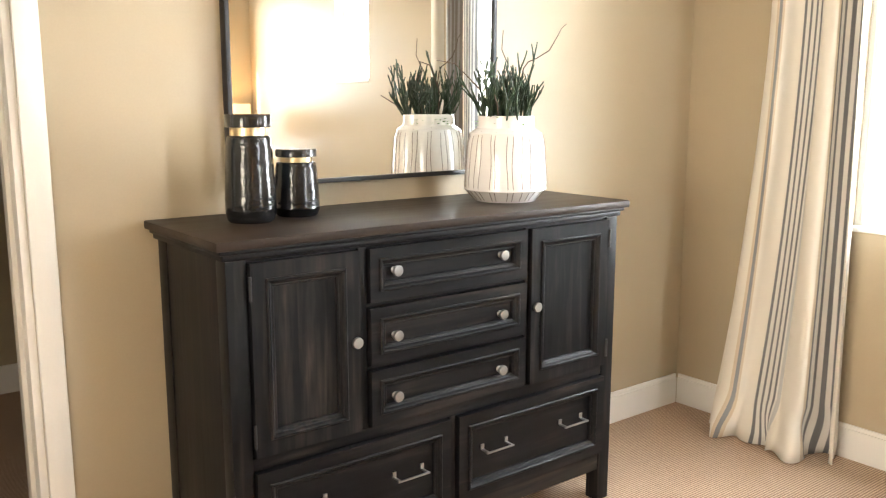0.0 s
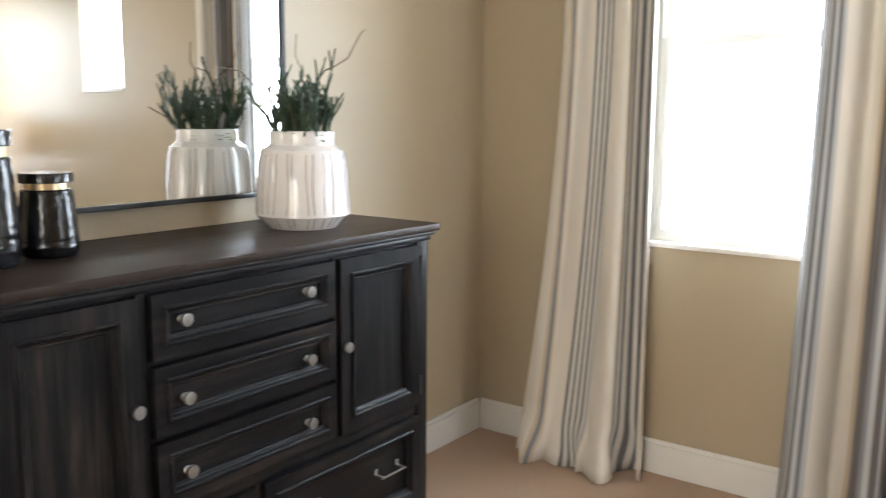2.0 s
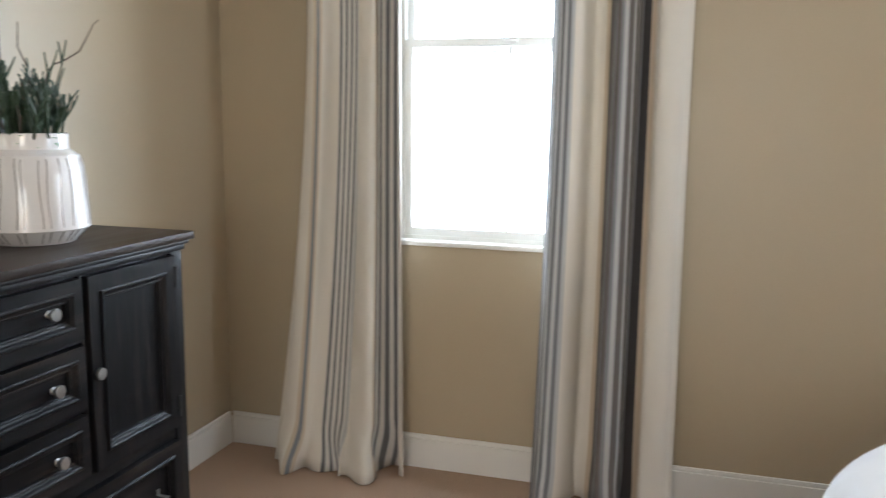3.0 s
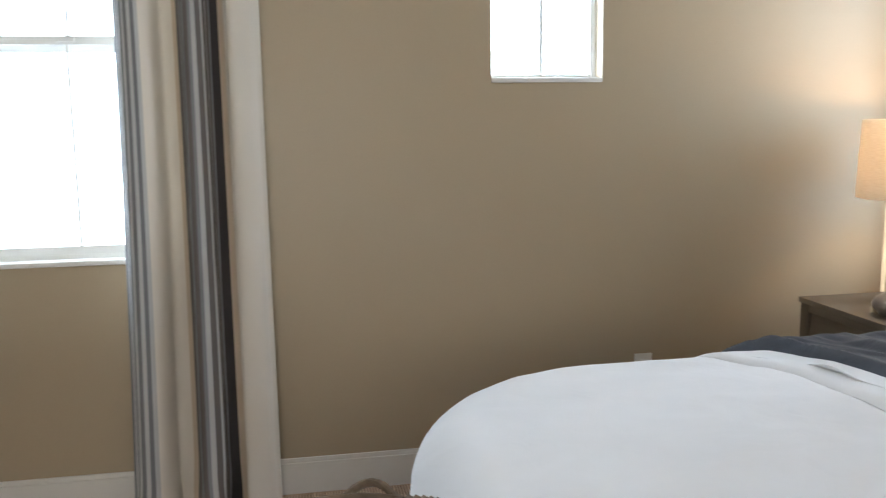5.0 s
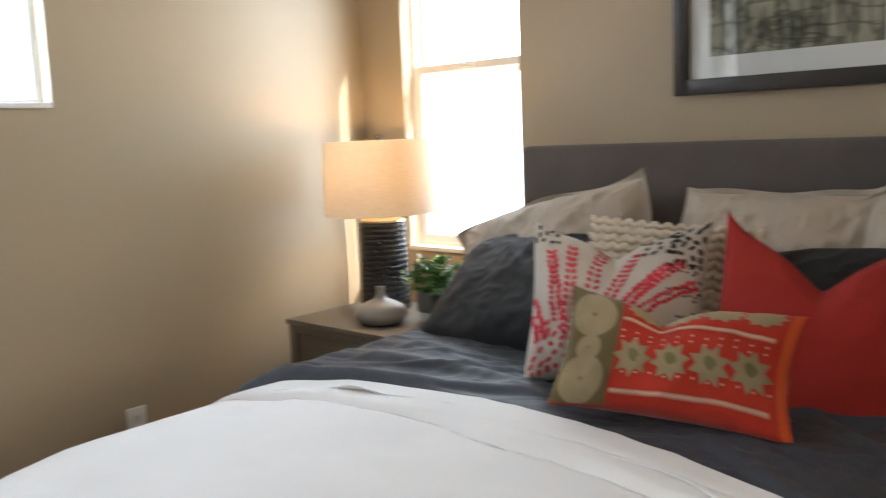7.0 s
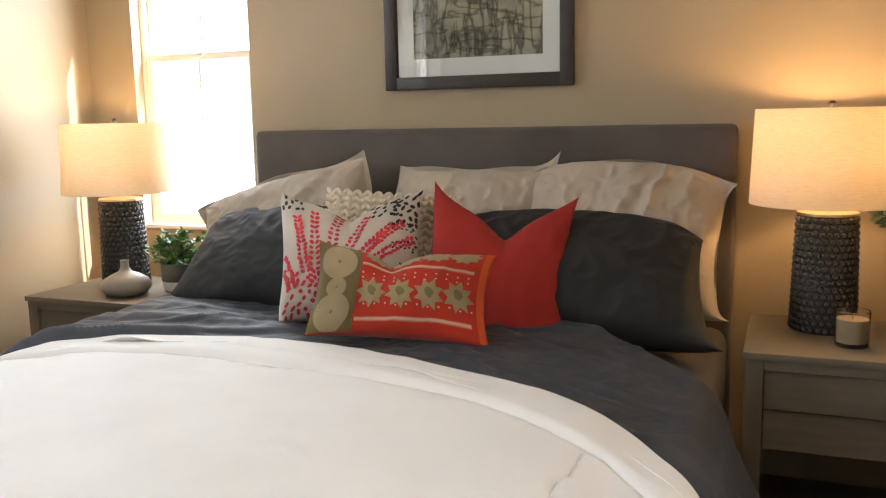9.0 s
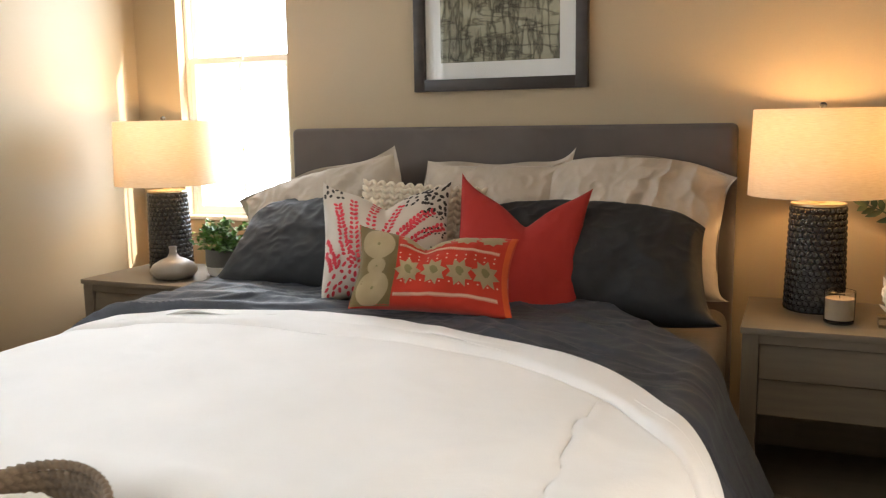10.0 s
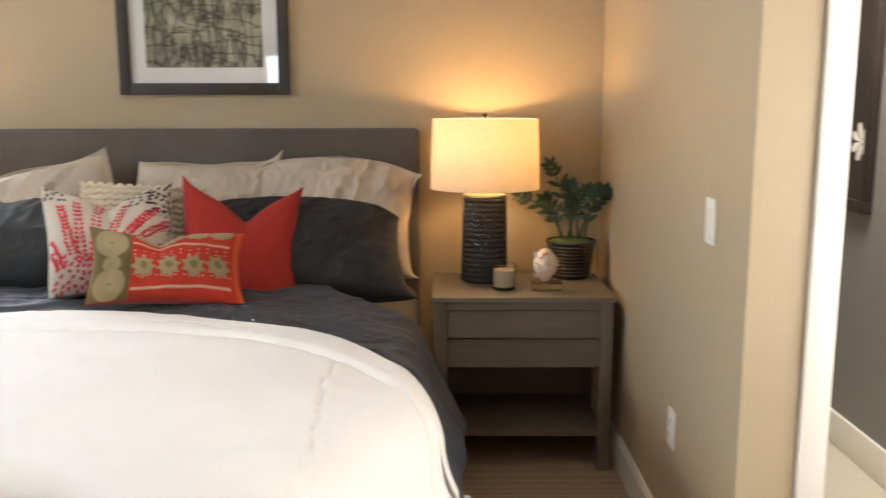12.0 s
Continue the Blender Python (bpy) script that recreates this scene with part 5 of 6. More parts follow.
# red cushion
set_pillow("cushion", Pillow(0.435, 0.505, 0.16, 0.08, 0.115, 0.0, 9.0, 0.007, chop_w=0.42, chop_u=0.08, bottom=0.25, ears=((-1, 1, 0.0, 0, 0.055, 5), (1, 1, 0.015, 0, 0.035, 5))), RED, -2.135, -3.605, 0.638, 29, "brick red cushion with a chopped top", 17, -5)

# patchwork lumbar cushion
lp = Pillow(0.505, 0.27, 0.12, 0.09, 0.050, 0.0, 14.0, 0.011, chop_w=0.22, chop_u=-0.10, bottom=0.0, ears=((-1, 1, 0.0, 0, 0.02, 5), (-1, -1, 0.01, 0.0, 0.0, 5), (1, -1, 0.0, 0, 0.0, 5)))
lumbar = set_pillow("cushion", lp, ORANGE, -1.970, -3.325, 0.752, 36, "vermilion patchwork lumbar cushion with tan flowers", 17, -4)
LU0 = -0.46
olive_bm, tan_bm, dots_bm, pink_bm, edge_bm, green_bm = (bmesh.new() for _ in range(6))
lp.patch(olive_bm, -0.985, LU0, -0.985, 0.985, 14, 30)
lp.patch(edge_bm, 0.915, 0.985, -0.985, 0.985, 6, 30)
for v, r in ((0.52, 0.056), (-0.09, 0.031), (-0.62, 0.053)):
    lp.spot(tan_bm, -0.72, v, r, r, 0, 28, 0.0042)
    lp.spot(green_bm, -0.72, v, r * 0.10, r * 0.10, 0, 10, 0.0058)
for k in range(4):
    u = -0.30 + 0.335 * k
    lp.spot(tan_bm, u, -0.15, 0.045, 0.052, 0.2 * k, 16, 0.0024, 0.62)
    lp.spot(green_bm, u + 0.01, -0.13, 0.012, 0.020, 0.6, 10, 0.0042)
    lp.spot(tan_bm, u + 0.06, -0.24, 0.017, 0.014, 0.4, 10, 0.0040)
for k in range(4):
    lp.spot(tan_bm, -0.25 + 0.32 * k, 0.84, 0.046, 0.026, 0, 18, 0.0024, 0.72)
for v0, wave in ((0.50, lambda u: 0.05 * math.sin(3 * u + 2)), (-0.74, lambda u: 0.03 * math.sin(3 * u))):
    lp.patch(pink_bm, LU0 + 0.02, 0.85, v0 - 0.045, v0 + 0.045, 40, 2, 0.0022, wave)
    for k in range(46):
        u = LU0 + 0.04 + (0.79 - LU0) * k / 45
        lp.spot(dots_bm, u, v0 + wave(u), 0.0042, 0.0042, 0, 6, 0.0036)
for k in range(11):
    for v in (0.18, -0.45, 0.30):
        lp.spot(dots_bm, -0.42 + 0.122 * k + (0.06 if v < 0 else 0), v + 0.02 * (k % 3), 0.0032, 0.0032, 0, 6, 0.0024)
decal("olive_panel", olive_bm, OLIVE, lumbar, "olive brown end panel")
decal("edge_panel", edge_bm, ORANGE_EDGE, lumbar, "orange edge strip")
decal("flower_print", tan_bm, TAN_PRINT, lumbar, "tan flowers and discs")
decal("flower_centre_print", green_bm, OLIVE_PRINT, lumbar)
decal("band_print", pink_bm, PINK_PRINT, lumbar, "pale pink printed bands")
decal("dot_print", dots_bm, PINK_DOT, lumbar, "pale dots")

# ---------------------------------------------------------------- bench, basket, throw
bench = thing("bench", (-1.75, -1.92, 0), "white upholstered bench at the foot of the bed", "bench")
part("seat", box(-0.64, 0.64, -0.17, 0.17, 0.36, 0.47, 0.03, 4), BENCH, bench)
for x in (-0.6, 0.6):
    for y in (-0.11, 0.11):
        part("leg", box(x - 0.02, x + 0.02, y - 0.02, y + 0.02, 0, 0.36, 0.003), DARK_WOOD, bench)

basket = thing("basket", (-1.815, -1.935, 0.47), "round woven seagrass basket with rope handles", "basket")
RB = 0.185
bm = bmesh.new()
turns, seg = 17, 72
for ring in range(turns):
    z = 0.008 + ring * 0.0146
    rad = RB * (0.86 + 0.14 * math.sin(min(1, ring / 9) * math.pi / 2))
    for k in range(seg):
        a = 2 * math.pi * (k + 0.5 * (ring % 2)) / seg
        dip = 0.022 * math.cos(2 * a) * (ring / turns) ** 3
        m4 = Matrix.Translation((math.cos(a) * rad, math.sin(a) * rad, z - dip)) @ Matrix.Rotation(a, 4, "Z") @ Matrix.Rotation(0.45, 4, "X") @ Matrix.Diagonal((0.9, 1.5, 0.95, 1))
        bmesh.ops.create_icosphere(bm, subdivisions=1, radius=0.0102, matrix=m4)
weave = part("weave", bm, BASKET, basket, "plaited seagrass sides")
weave.data.set_sharp_from_angle(angle=radians(110))
tagged(weave, kind="stuff")
part("liner", lathe([(RB * 0.855, 0.004), (RB * 0.93, 0.07), (RB * 0.985, 0.16), (RB * 0.985, 0.245), (RB * 0.97, 0.245), (RB * 0.97, 0.16), (RB * 0.915, 0.07), (RB * 0.84, 0.004)], 48), BASKET, basket)
part("bottom", lathe([(0, 0.002), (RB * 0.86, 0.002), (RB * 0.86, 0.012), (0, 0.012)], 48), BASKET, basket)
for a0 in (-0.25, -0.25 + math.pi):
    bm = bmesh.new()
    pts = []
    for k in range(15):
        q = k / 14
        a = a0 - math.pi + (q - 0.5) * 0.62
        pts.append((math.cos(a) * (RB + 0.012 + 0.05 * math.sin(q * math.pi)), math.sin(a) * (RB + 0.012 + 0.05 * math.sin(q * math.pi)), 0.20 + 0.035 * math.sin(q * math.pi)))
    tube(bm, pts, 0.008, 8)
    part("handle", bm, BASKET, basket, "rope handle")


def throw_at(u, v):
    a, r = u * 2 * math.pi, v
    x, y = math.cos(a) * 0.165 * r, math.sin(a) * 0.165 * r
    q = Vector((x * 11, y * 11, 3.0))
    z = 0.185 + 0.055 * (1 - r * r) + 0.022 * (1 - 2 * abs(noise.noise(q))) + 0.012 * math.sin(x * 70 + 6 * noise.noise(q * 0.6)) * (1 - r * 0.4)
    return (x, y, z)


single("throw", grid(60, 24, throw_at), BENCH, "crumpled white throw folded into the basket", "throw", loc=(-1.815, -1.935, 0.47))

# ---------------------------------------------------------------- picture over the bed
pic = thing("picture", (-1.845, -L, 1.44), "abstract ink print in a white mat and dark wood frame", "picture")
pw, ph, fw = 0.364, 0.62, 0.048
for nm, b in (("frame_side", (-pw, -pw + fw, 0.002, 0.034, 0, ph)), ("frame_side", (pw - fw, pw, 0.002, 0.034, 0, ph)),
              ("frame_bottom", (-pw + fw, pw - fw, 0.002, 0.034, 0, fw)), ("frame_top", (-pw + fw, pw - fw, 0.002, 0.034, ph - fw, ph))):
    part(nm, box(*b, 0.003), FRAME_WOOD, pic)
part("mat", box(-pw + fw, pw - fw, 0.004, 0.012, fw, ph - fw), MAT_BOARD, pic, "white mat board", smooth=False)
part("print", box(-pw + fw + 0.066, pw - fw - 0.066, 0.0125, 0.0135, fw + 0.066, ph - fw - 0.066), ART, pic, "sage and grey abstract ink print", smooth=False)
pane = part("pane", box(-pw + fw, pw - fw, 0.018, 0.020, fw, ph - fw), WINDOW_GLASS, pic, smooth=False)
pane.visible_shadow = False


# ---------------------------------------------------------------- things on the dresser
def canister(loc, r, h, label):
    c = thing("canister", loc, label, "canister", group="black canisters")
    body = [(0, 0), (r * 0.82, 0), (r * 0.91, h * 0.02), (r, h * 0.12), (r * 0.99, h * 0.25), (r * 0.90, h * 0.70), (r * 0.85, h * 0.79), (r * 0.79, h * 0.805), (0, h * 0.805)]
    body = [(r0 + (r1 - r0) * i / 14, z0 + (z1 - z0) * i / 14) for (r0, z0), (r1, z1) in zip(body[1:-1], body[2:-1]) for i in range(14)]
    body = [(0, 0)] + body + [(r * 0.79, h * 0.805), (0, h * 0.805)]
    part("body", lathe(body, 64, wobble=lambda a, z: 1 + 0.016 * noise.noise((2.5 * math.cos(a), 2.5 * math.sin(a), 95 * z))), BLACK_GLAZE, c, "rippled black glazed body")
    part("collar", lathe([(0, h * 0.806), (r * 0.72, h * 0.806), (r * 0.72, h * 0.88), (0, h * 0.88)], 40), BRASS, c, "pale gold neck band")
    part("lid", lathe([(0, h * 0.881), (r * 0.86, h * 0.881), (r * 0.90, h * 0.89), (r * 0.91, h * 0.985), (r * 0.88, h), (r * 0.5, h * 0.994), (0, h * 0.99)], 48), BLACK_LID, c, "flat black lid")
    return c


canister((-2.172, -0.205, 1.041), 0.068, 0.285, "tall black glazed canister with a lid")
canister((-2.012, -0.165, 1.041), 0.064, 0.188, "short black glazed canister with a lid")

vase = thing("vase", (-1.285, -0.235, 1.041), "white ribbed ceramic vase with thin brown lines", "vase")
R = 0.135
prof = [(0, 0.004), (0.085, 0.004), (0.098, 0.0), (0.102, 0.003), (0.127, 0.031), (R, 0.038), (R * 0.998, 0.060), (R * 0.925, 0.190), (R * 0.86, 0.220), (0.094, 0.235), (0.092, 0.245), (0.0925, 0.272),
        (0.089, 0.274), (0.086, 0.270), (0.086, 0.24), (0, 0.235)]
part("body", lathe(prof, 64, wobble=lambda a, z: 1 + (0.0008 * math.cos(22 * a) if z < 0.23 else 0)), WHITE_GLAZE, vase)
bm = bmesh.new()
outer = prof[3:10]
for k in range(30):
    a = 2 * math.pi * (k + 0.25 * math.sin(k * 2.7)) / 30
    top = 0.232 - 0.022 * abs(math.sin(k * 1.9))
    pts = []
    for i in range(16):
        z = 0.006 + (top - 0.006) * i / 15
        r = next(r0 + (r1 - r0) * (z - z0) / (z1 - z0) for (r0, z0), (r1, z1) in zip(outer, outer[1:]) if z <= z1 + 1e-6)
        aa = a + 0.02 * math.sin(z * 30 + k)
        rr = r * (1 + 0.0008 * math.cos(22 * aa)) + 0.0002
        pts.append((math.cos(aa) * rr, math.sin(aa) * rr, z))
    tube(bm, pts, 0.0011, 4)
tagged(part("line_pattern", bm, BROWN_LINE, vase, "thin brown scored lines"), kind="stuff")

succulent = thing("pencil_cactus", (-1.285, -0.235, 1.281), "dark green branching pencil cactus in the white vase", "plant")
rnd = random.Random(5)
bm = bmesh.new()


def branch(tubes, p, d, length, r, depth):
    pts, q = [p], p
    steps = 4
    for _ in range(steps):
        d = (d + Vector((rnd.uniform(-0.16, 0.16), rnd.uniform(-0.16, 0.16), 0.05))).normalized()
        q = q + d * (length / steps)
        pts.append(q)
    tubes.append((pts, [r * (1 - 0.10 * k) for k in range(len(pts))]))
    if depth:
        for _ in range(rnd.choice((2, 2, 3))):
            k = rnd.choice((2, 3, 4))
            side = Vector((rnd.uniform(-1, 1), rnd.uniform(-1, 1), rnd.uniform(0.3, 1.0))).normalized()
            branch(tubes, pts[k], (d * 0.9 + side * 0.55).normalized(), length * rnd.uniform(0.5, 0.75), r * 0.85, depth - 1)


for k in range(48):
    a, rr = rnd.uniform(0, 6.28), 0.075 * math.sqrt(rnd.random())
    base = Vector((math.cos(a) * rr, math.sin(a) * rr, -0.02))
    d = Vector((math.cos(a) * rr * 5.0 + rnd.uniform(-0.2, 0.2), math.sin(a) * rr * 5.0 + rnd.uniform(-0.2, 0.2), 1)).normalized()
    tubes, stem = [], succulent
    branch(tubes, base, d, rnd.uniform(0.08, 0.135), 0.0042, 2)
    for i, (pts, radii) in enumerate(tubes):
        piece = part("branch" if i else "stem", tube(bmesh.new(), pts, radii, 6), TWIG_GREEN, stem)
        stem = stem if i else piece
for pts in ([(0.02, -0.01, 0.02), (0.045, -0.01, 0.12), (0.06, -0.015, 0.185), (0.075, -0.02, 0.205), (0.105, -0.03, 0.218), (0.145, -0.045, 0.243), (0.165, -0.05, 0.275), (0.185, -0.06, 0.315), (0.20, -0.065, 0.328)],
            [(-0.03, 0.0, 0.03), (-0.02, -0.01, 0.11), (-0.035, -0.02, 0.15), (-0.01, -0.02, 0.19), (-0.04, -0.02, 0.24), (-0.035, -0.02, 0.30)],
            [(-0.06, -0.03, 0.02), (-0.10, -0.07, 0.07), (-0.14, -0.10, 0.10)], [(0.0, 0.06, 0.02), (-0.03, 0.10, 0.12), (-0.10, 0.14, 0.20), (-0.16, 0.16, 0.21)]):
    bm = bmesh.new()
    tube(bm, pts, [0.0030 - 0.0022 * k / len(pts) for k in range(len(pts))], 6)
    part("twig", bm, TWIG_BROWN, succulent, "long bare brown twig")


def leaf(bm, p, d, n, length, width, fold=0.15):
    """A pointed leaf from p along d, its face towards n."""
    d = d.normalized()
    s = d.cross(n).normalized()
    n = s.cross(d)
    rows = []
    for q, w in ((0.0, 0.08), (0.25, 0.75), (0.5, 1.0), (0.78, 0.62), (1.0, 0.02)):
        c = p + d * length * q - n * (0.18 * length * q * q)
        rows.append((bm.verts.new(c + s * width * w / 2 + n * fold * width * w), bm.verts.new(c), bm.verts.new(c - s * width * w / 2 + n * fold * width * w)))
    for a, b in zip(rows, rows[1:]):
        bm.faces.new((a[0], a[1], b[1], b[0]))
        bm.faces.new((a[1], a[2], b[2], b[1]))


bm = bmesh.new()
for k in range(40):
    a = rnd.uniform(0, 6.28)
    p = Vector((math.cos(a) * 0.06 * rnd.random() ** 0.5 * 1.3, math.sin(a) * 0.078, rnd.uniform(-0.01, 0.03)))
    leaf(bm, p, Vector((math.cos(a), math.sin(a), rnd.uniform(-0.2, 0.8))), Vector((0, 0, 1)), 0.03, 0.016)
tagged(part("low_foliage", bm, LEAF_LIGHT, succulent, "small green leaves at the rim"), kind="stuff")

# ---------------------------------------------------------------- things on the nightstands
sv = thing("squat_vase", (-0.565, -3.885, 0.685), "squat grey taupe ceramic vase with a narrow neck", "vase")
part("body", lathe([(0, 0.0), (0.055, 0.0), (0.075, 0.006), (0.094, 0.026), (0.096, 0.040), (0.085, 0.060), (0.055, 0.078), (0.026, 0.090), (0.016, 0.105), (0.0145, 0.125), (0.0165, 0.134), (0.014, 0.135), (0.011, 0.12), (0, 0.10)], 48), SQUAT, sv)

potl = thing("potted_plant", (-0.715, -4.02, 0.685), "fresh green leafy plant in a grey and white pot", "plant")
part("pot", lathe([(0, 0.0), (0.052, 0.0), (0.062, 0.008), (0.069, 0.040), (0.0705, 0.043), (0.072, 0.075), (0.071, 0.112), (0.067, 0.112), (0.066, 0.095), (0, 0.095)], 40), POT_GREY, potl, "grey stoneware pot")
part("pot_foot", lathe([(0.0, -0.0), (0.0535, 0.0), (0.0635, 0.008), (0.0705, 0.040), (0.068, 0.0415), (0, 0.041)], 40), POT_WHITE, potl, "white glazed lower band")
part("soil", lathe([(0, 0.100), (0.064, 0.097), (0, 0.0965)], 24), SOIL, potl)
rnd = random.Random(21)
bm, sm = bmesh.new(), bmesh.new()
for k in range(58):
    a = rnd.uniform(0, 6.28)
    out = rnd.uniform(0.02, 0.150)
    hgt = 0.10 + rnd.uniform(0.01, 0.150) * (1.15 - out * 3.5)
    tip = Vector((math.cos(a) * out, math.sin(a) * out, hgt))
    mid = Vector((math.cos(a) * out * 0.45, math.sin(a) * out * 0.45, 0.10 + 0.62 * max(0.03, hgt - 0.07)))
    tube(sm, [(mid.x * 0.3, mid.y * 0.3, 0.09), mid, tip], [0.0016, 0.0013, 0.0008], 4)
    for i in range(11):
        q = rnd.uniform(0.3, 1.05)
        p = mid.lerp(tip, q) + Vector((rnd.uniform(-1, 1), rnd.uniform(-1, 1), rnd.uniform(-1, 1))) * 0.008
        d = Vector((rnd.uniform(-1, 1), rnd.uniform(-1, 1), rnd.uniform(-0.3, 0.8)))
        leaf(bm, p, d, Vector((rnd.uniform(-0.5, 0.5), rnd.uniform(-0.5, 0.5), 1)), rnd.uniform(0.017, 0.029), rnd.uniform(0.014, 0.022))
tagged(part("stem_cluster", sm, LEAF_LIGHT, potl), kind="stuff")
tagged(part("foliage", bm, LEAF_LIGHT, potl, "many small fresh green leaves"), kind="stuff")

zz = thing("potted_plant", (-3.395, -4.135, 0.685), "dark glossy zz plant in a black ribbed pot", "plant")
profile = [(0, 0.0), (0.072, 0.0), (0.077, 0.004)]
for k in range(9):
    z = 0.012 + k * 0.0145
    r = 0.078 + 0.0225 * (z / 0.15)
    profile += [(r, z), (r + 0.0035, z + 0.0055), (r, z + 0.011)]
profile += [(0.104, 0.147), (0.106, 0.152), (0.104, 0.158), (0.097, 0.158), (0.095, 0.14), (0, 0.14)]
part("pot", lathe(profile, 48), POT_BLACK, zz, "black ribbed ceramic pot")
bm = lathe([(0, 0.165), (0.05, 0.163), (0.08, 0.156), (0.094, 0.147), (0.0, 0.142)], 40, wobble=lambda a, z: 1 + 0.03 * math.sin(9 * a))
part("moss", bm, MOSS, zz, "green moss")
rnd = random.Random(33)
stems = [((0.0, 0.03), (-0.09, 0.0, 0.46), 0), ((0.03, 0.02), (0.215, 0.05, 0.355), 0), ((-0.03, 0.02), (-0.215, 0.04, 0.345), 0), ((0.03, 0.0), (-0.02, 0.06, 0.385), 0),
         ((-0.02, 0.03), (0.06, 0.09, 0.37), 0), ((-0.04, -0.02), (-0.12, 0.06, 0.33), 0), ((0.0, -0.02), (0.02, -0.03, 0.33), 0), ((0.05, 0.02), (0.115, 0.03, 0.36), 0)]
for (bx, by), tip, _ in stems:
    bm = bmesh.new()
    # the plant's reach is mirrored so that its longest stems lean as they grow towards the lamp and the corner
    p0, p2 = Vector((-bx, by, 0.15)), Vector((-tip[0], tip[1], tip[2]))
    if p2.y < -0.03:
        p2.y = -0.03
    if p2.x < -0.12:
        p2.x = -0.135
    p1 = p0.lerp(p2, 0.5) + Vector((-(p2.x - p0.x) * 0.25, 0, 0.05))
    curve = [p0 * (1 - q) ** 2 + p1 * 2 * q * (1 - q) + p2 * q * q for q in [i / 12 for i in range(13)]]
    tube(bm, curve, [0.0055 - 0.0003 * i for i in range(13)], 6)
    for i in range(4, 13):
        if i % 2 and i < 11:
            continue
        d = (curve[i] - curve[i - 1]).normalized()
        side = d.cross(Vector((0.2, 1, 0.1))).normalized()
        for sg in (-1, 1):
            ln = 0.062 * (1 - 0.35 * abs(i - 7) / 6)
            leaf(bm, curve[i], d * 0.75 + side * sg * 0.8 + Vector((0, rnd.uniform(-0.25, 0.35), 0)), Vector((0, 1, 0.35)), ln * rnd.uniform(0.85, 1.1), 0.021)
    leaf(bm, curve[-1], curve[-1] - curve[-2], Vector((0, 1, 0.3)), 0.05, 0.02)
    part("stem", bm, LEAF_DARK, zz)

candle = thing("candle", (-3.103, -3.895, 0.685), "cream candle in a clear glass tumbler", "candle")
part("glass", lathe([(0, 0.0), (0.040, 0.0), (0.044, 0.003), (0.0455, 0.10), (0.0445, 0.101), (0.0425, 0.10), (0.0415, 0.012), (0, 0.010)], 40), CLEAR_GLASS, candle, "clear glass tumbler")
part("wax", lathe([(0, 0.012), (0.0405, 0.013), (0.0415, 0.078), (0.038, 0.0775), (0, 0.076)], 36), WAX, candle, "cream wax")
bm = bmesh.new()
tube(bm, [(0, 0, 0.07), (0.001, 0, 0.088)], 0.0012, 6)
part("wick", bm, DARK_HOLE, candle)

block = single("acrylic_block", box(-0.058, 0.058, -0.036, 0.036, 0, 0.028, 0.002), CLEAR_GLASS, "clear acrylic display block", "display block", loc=(-3.268, -3.89, 0.685))
shell = thing("seashell", (-3.262, -3.89, 0.713), "spiny white conch shell with a peach opening", "shell")
bm = bmesh.new()
rings = []
for i in range(34):
    q = i / 33
    z = 0.006 + 0.125 * q
    rad = 0.012 + 0.034 * math.sin(min(1, q / 0.62) * math.pi / 2) * (1 if q < 0.62 else (1 - (q - 0.62) / 0.40) ** 0.8)
    tw = q * 9
    ring = []
    for k in range(26):
        a = 2 * math.pi * k / 26
        ridge = 1 + 0.13 * math.sin(5 * a + tw * 2) * math.sin(q * 22) + 0.30 * max(0, math.cos(a - 0.6 - tw * 0.12)) ** 8
        ring.append(bm.verts.new((math.cos(a) * rad * ridge, math.sin(a) * rad * ridge * 0.85, z)))
    rings.append(ring)
for a, b in zip(rings, rings[1:]):
    for k in range(26):
        bm.faces.new((a[k], a[(k + 1) % 26], b[(k + 1) % 26], b[k]))
bm.faces.new(rings[0][::-1]), bm.faces.new(rings[-1])
part("body", bm, SHELL, shell)
for k in range(15):
    a, z = k * 0.9, 0.03 + 0.0058 * k
    c = Vector((math.cos(a) * 0.04, math.sin(a) * 0.034, z))
    m4 = Matrix.Translation(c) @ c.to_track_quat("Z", "Y").to_matrix().to_4x4()
    bm = bmesh.new()
    bmesh.ops.create_cone(bm, segments=6, radius1=0.008, radius2=0.001, depth=0.026, matrix=m4, cap_ends=True)
    part("spine", bm, SHELL, shell)
bm = bmesh.new()
lip = [Vector((0.026 * math.cos(a) - 0.004, 0.0, 0.078 + 0.048 * math.sin(a))) for a in [2 * math.pi * k / 24 for k in range(24)]]
front_v = [bm.verts.new(p + Vector((0.010 * math.cos(3 * i), 0.040 + 0.004 * math.sin(i * 1.7), 0))) for i, p in enumerate(lip)]
mid_v = [bm.verts.new(Vector((p.x * 0.55, 0.030, 0.078 + (p.z - 0.078) * 0.6))) for p in lip]
cv = bm.verts.new((0, 0.018, 0.07))
for k in range(24):
    bm.faces.new((front_v[k], front_v[(k + 1) % 24], mid_v[(k + 1) % 24], mid_v[k]))
    bm.faces.new((mid_v[k], mid_v[(k + 1) % 24], cv))
part("opening", bm, SHELL_PINK, shell, "peach flared opening")

# ---------------------------------------------------------------- outside
# unseen slab, added to keep a sun patch off the carpet
single("unseen_sun_blocker", box(-6.8, -4.62, -5.3, 0.6, 2.36, 2.50), STUCCO, "unseen slab added to block the sun from the hall window", "roof", "structure", smooth=False)
single("ground", box(-300, 300, -300, 300, -0.6, -0.35), GRASS, "dry pale ground outside", "ground", "structure", smooth=False)


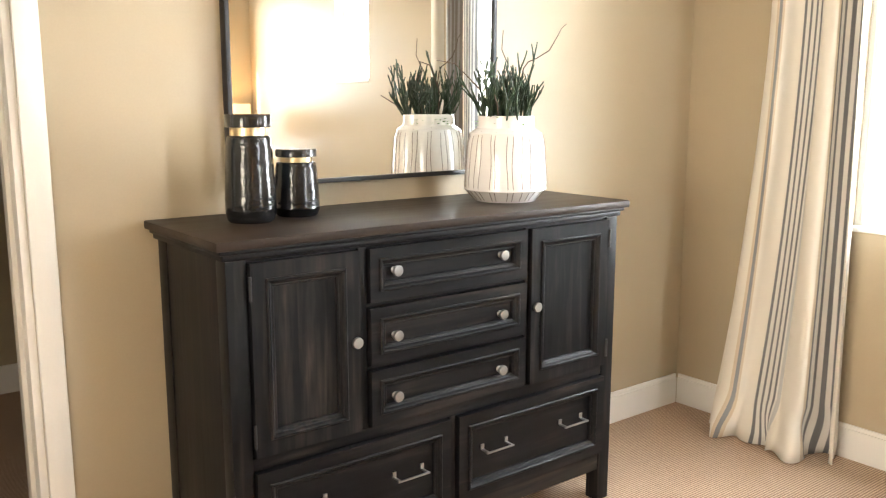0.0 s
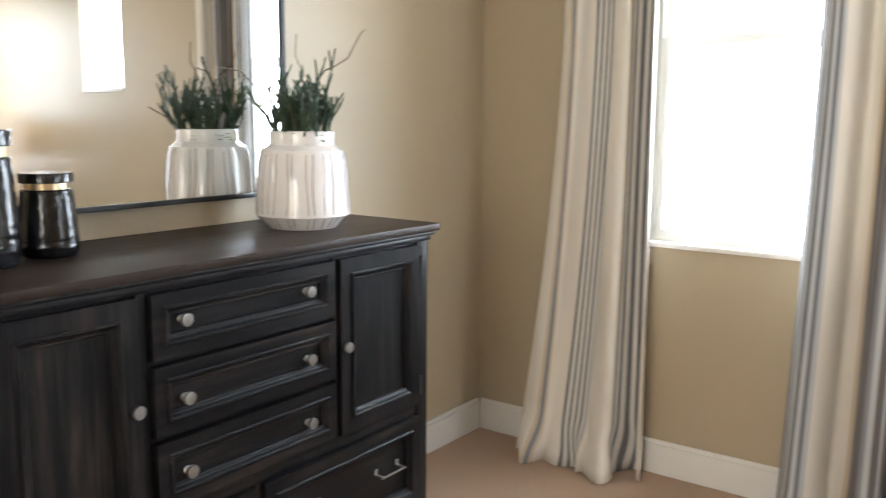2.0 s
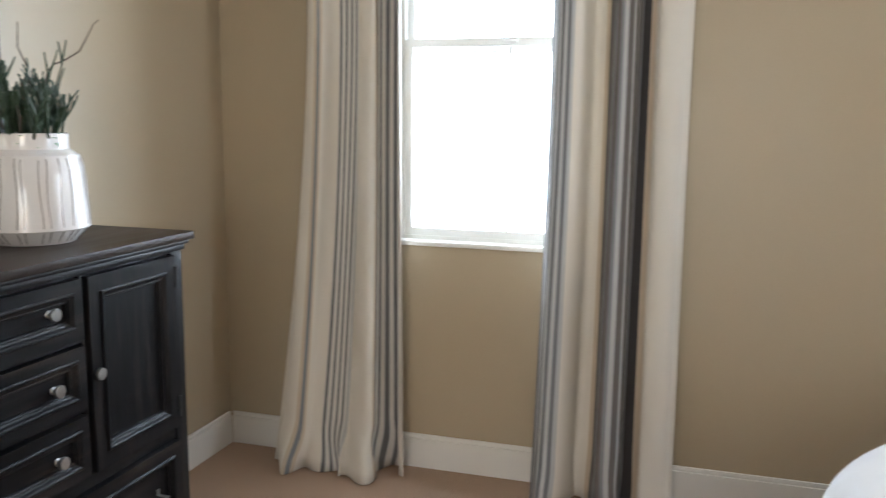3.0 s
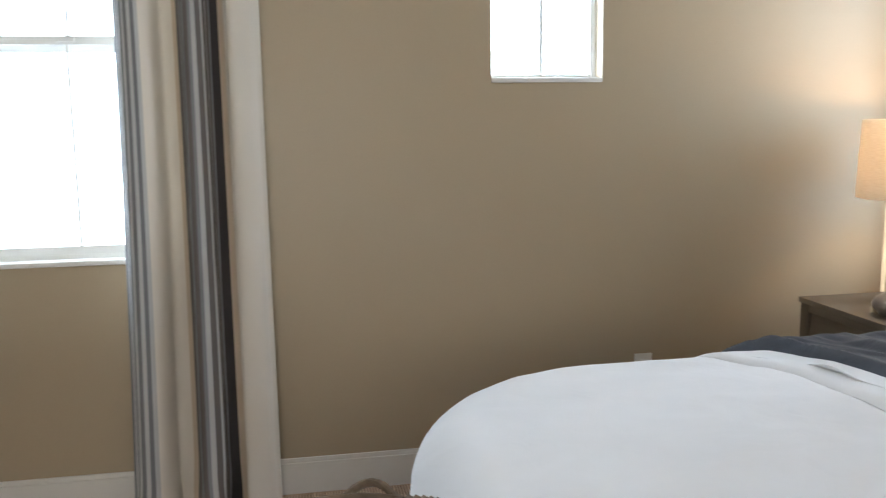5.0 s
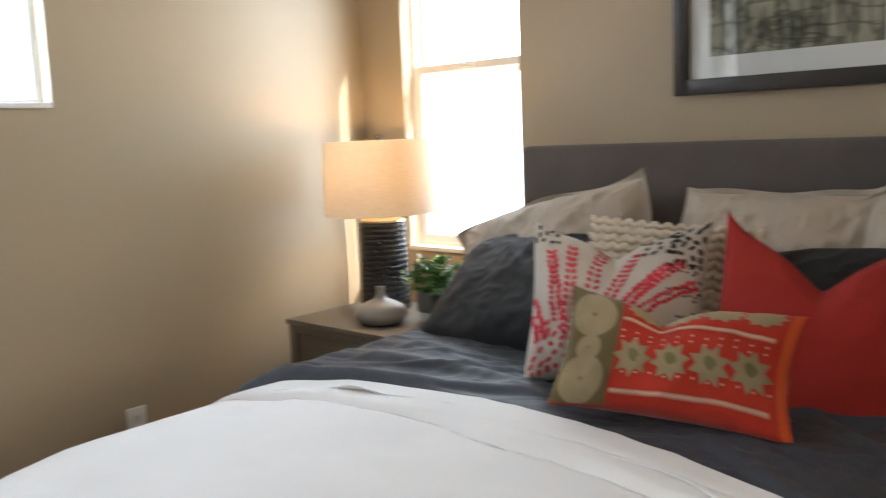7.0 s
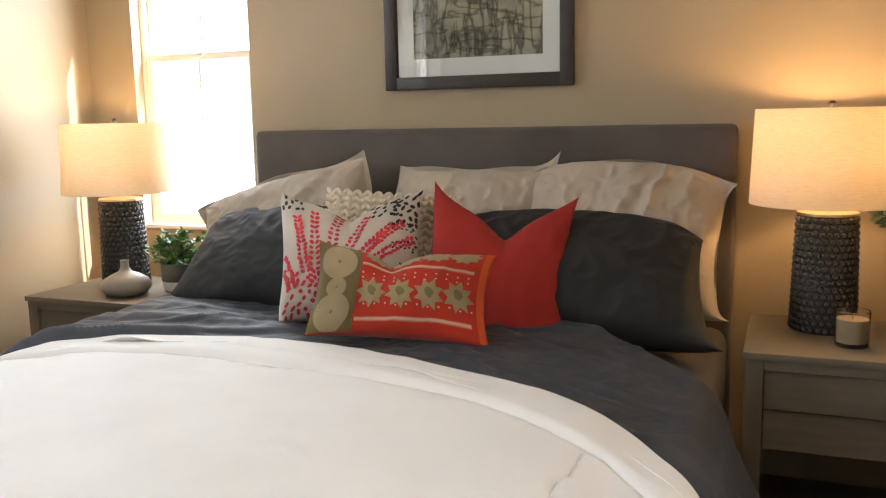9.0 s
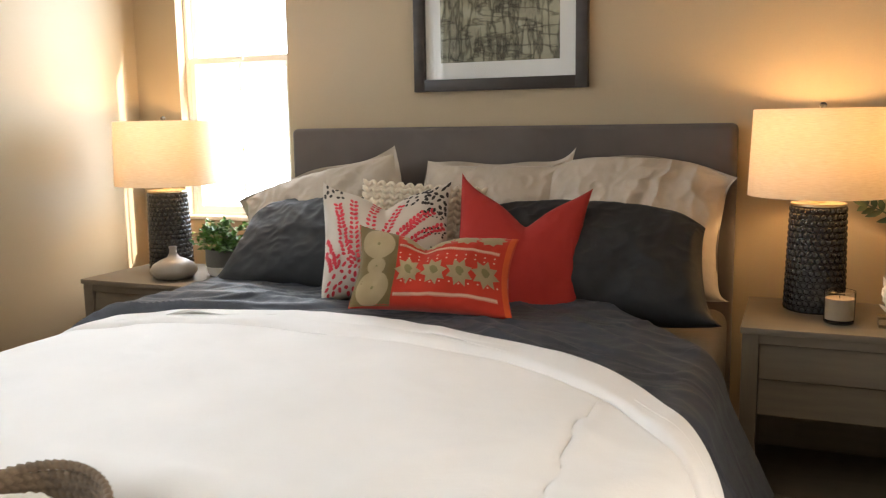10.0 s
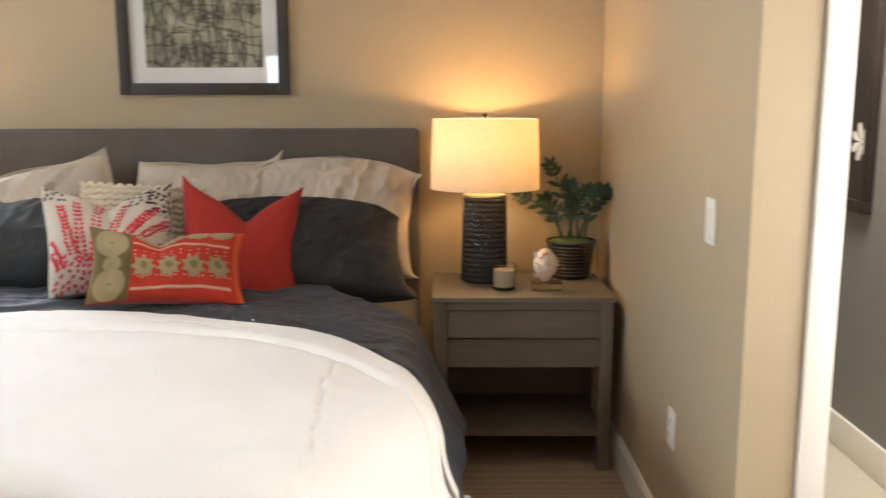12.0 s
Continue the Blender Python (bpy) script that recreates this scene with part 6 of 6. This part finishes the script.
def house(loc, w, d, h, rz):
    hs = thing("house", loc, "pale stucco neighbouring house with a grey tiled roof", "house", rz)
    part("wall", box(-w / 2, w / 2, -d / 2, d / 2, 0, h), STUCCO, hs, smooth=False)
    bm = bmesh.new()
    e = 0.5
    v = [bm.verts.new(p) for p in ((-w / 2 - e, -d / 2 - e, h - 0.1), (w / 2 + e, -d / 2 - e, h - 0.1), (w / 2 + e, d / 2 + e, h - 0.1), (-w / 2 - e, d / 2 + e, h - 0.1),
                                   (-w / 2 - e, 0, h + d * 0.24), (w / 2 + e, 0, h + d * 0.24))]
    for f in ((0, 1, 5, 4), (2, 3, 4, 5), (0, 4, 3), (1, 2, 5), (0, 3, 2, 1)):
        bm.faces.new([v[i] for i in f])
    part("roof", bm, ROOF, hs, "grey tiled roof", smooth=False)
    for x in (-w * 0.3, 0.0, w * 0.3):
        for s in (-1, 1):
            win_part = part("window", box(x - 0.5, x + 0.5, s * (d / 2 + 0.02) - 0.03, s * (d / 2 + 0.02) + 0.03, h - 1.9, h - 0.7, 0.01), VINYL, hs)
            part("pane", box(x - 0.44, x + 0.44, s * (d / 2 + 0.055) - 0.006, s * (d / 2 + 0.055) + 0.006, h - 1.84, h - 0.76), ROOF, win_part, smooth=False)
    return hs


house((1.5, -15.0, -0.35), 13, 8, 2.9, 8)
house((14.5, -1.5, -0.35), 14, 8, 2.9, 90)


def shrub(loc, r, h, seed):
    rr = random.Random(seed)
    sh = thing("shrub", loc, "leafy green shrub outside the window", "shrub")
    bm, wood = bmesh.new(), bmesh.new()
    for k in range(12):
        a = rr.uniform(0, 6.28)
        tip = Vector((math.cos(a) * r * rr.uniform(0.2, 0.8), math.sin(a) * r * rr.uniform(0.2, 0.8), h * rr.uniform(0.5, 0.95)))
        tube(wood, [(0, 0, 0), tip * 0.5 + Vector((0, 0, 0.1)), tip], [0.02, 0.013, 0.005], 5)
        for i in range(150):
            p = tip + Vector((rr.gauss(0, 1), rr.gauss(0, 1), rr.gauss(0, 0.9))) * r * 0.28
            if p.z > 0.05:
                leaf(bm, p, Vector((rr.uniform(-1, 1), rr.uniform(-1, 1), rr.uniform(-0.4, 1))), Vector((rr.uniform(-1, 1), rr.uniform(-1, 1), 1)), 0.09, 0.045)
    tagged(part("branch_cluster", wood, TWIG_BROWN, sh), kind="stuff")
    tagged(part("foliage", bm, FOLIAGE, sh), kind="stuff")


shrub((0.1, -7.2, -0.35), 0.7, 1.35, 1)
shrub((1.2, -7.6, -0.35), 0.6, 1.1, 2)
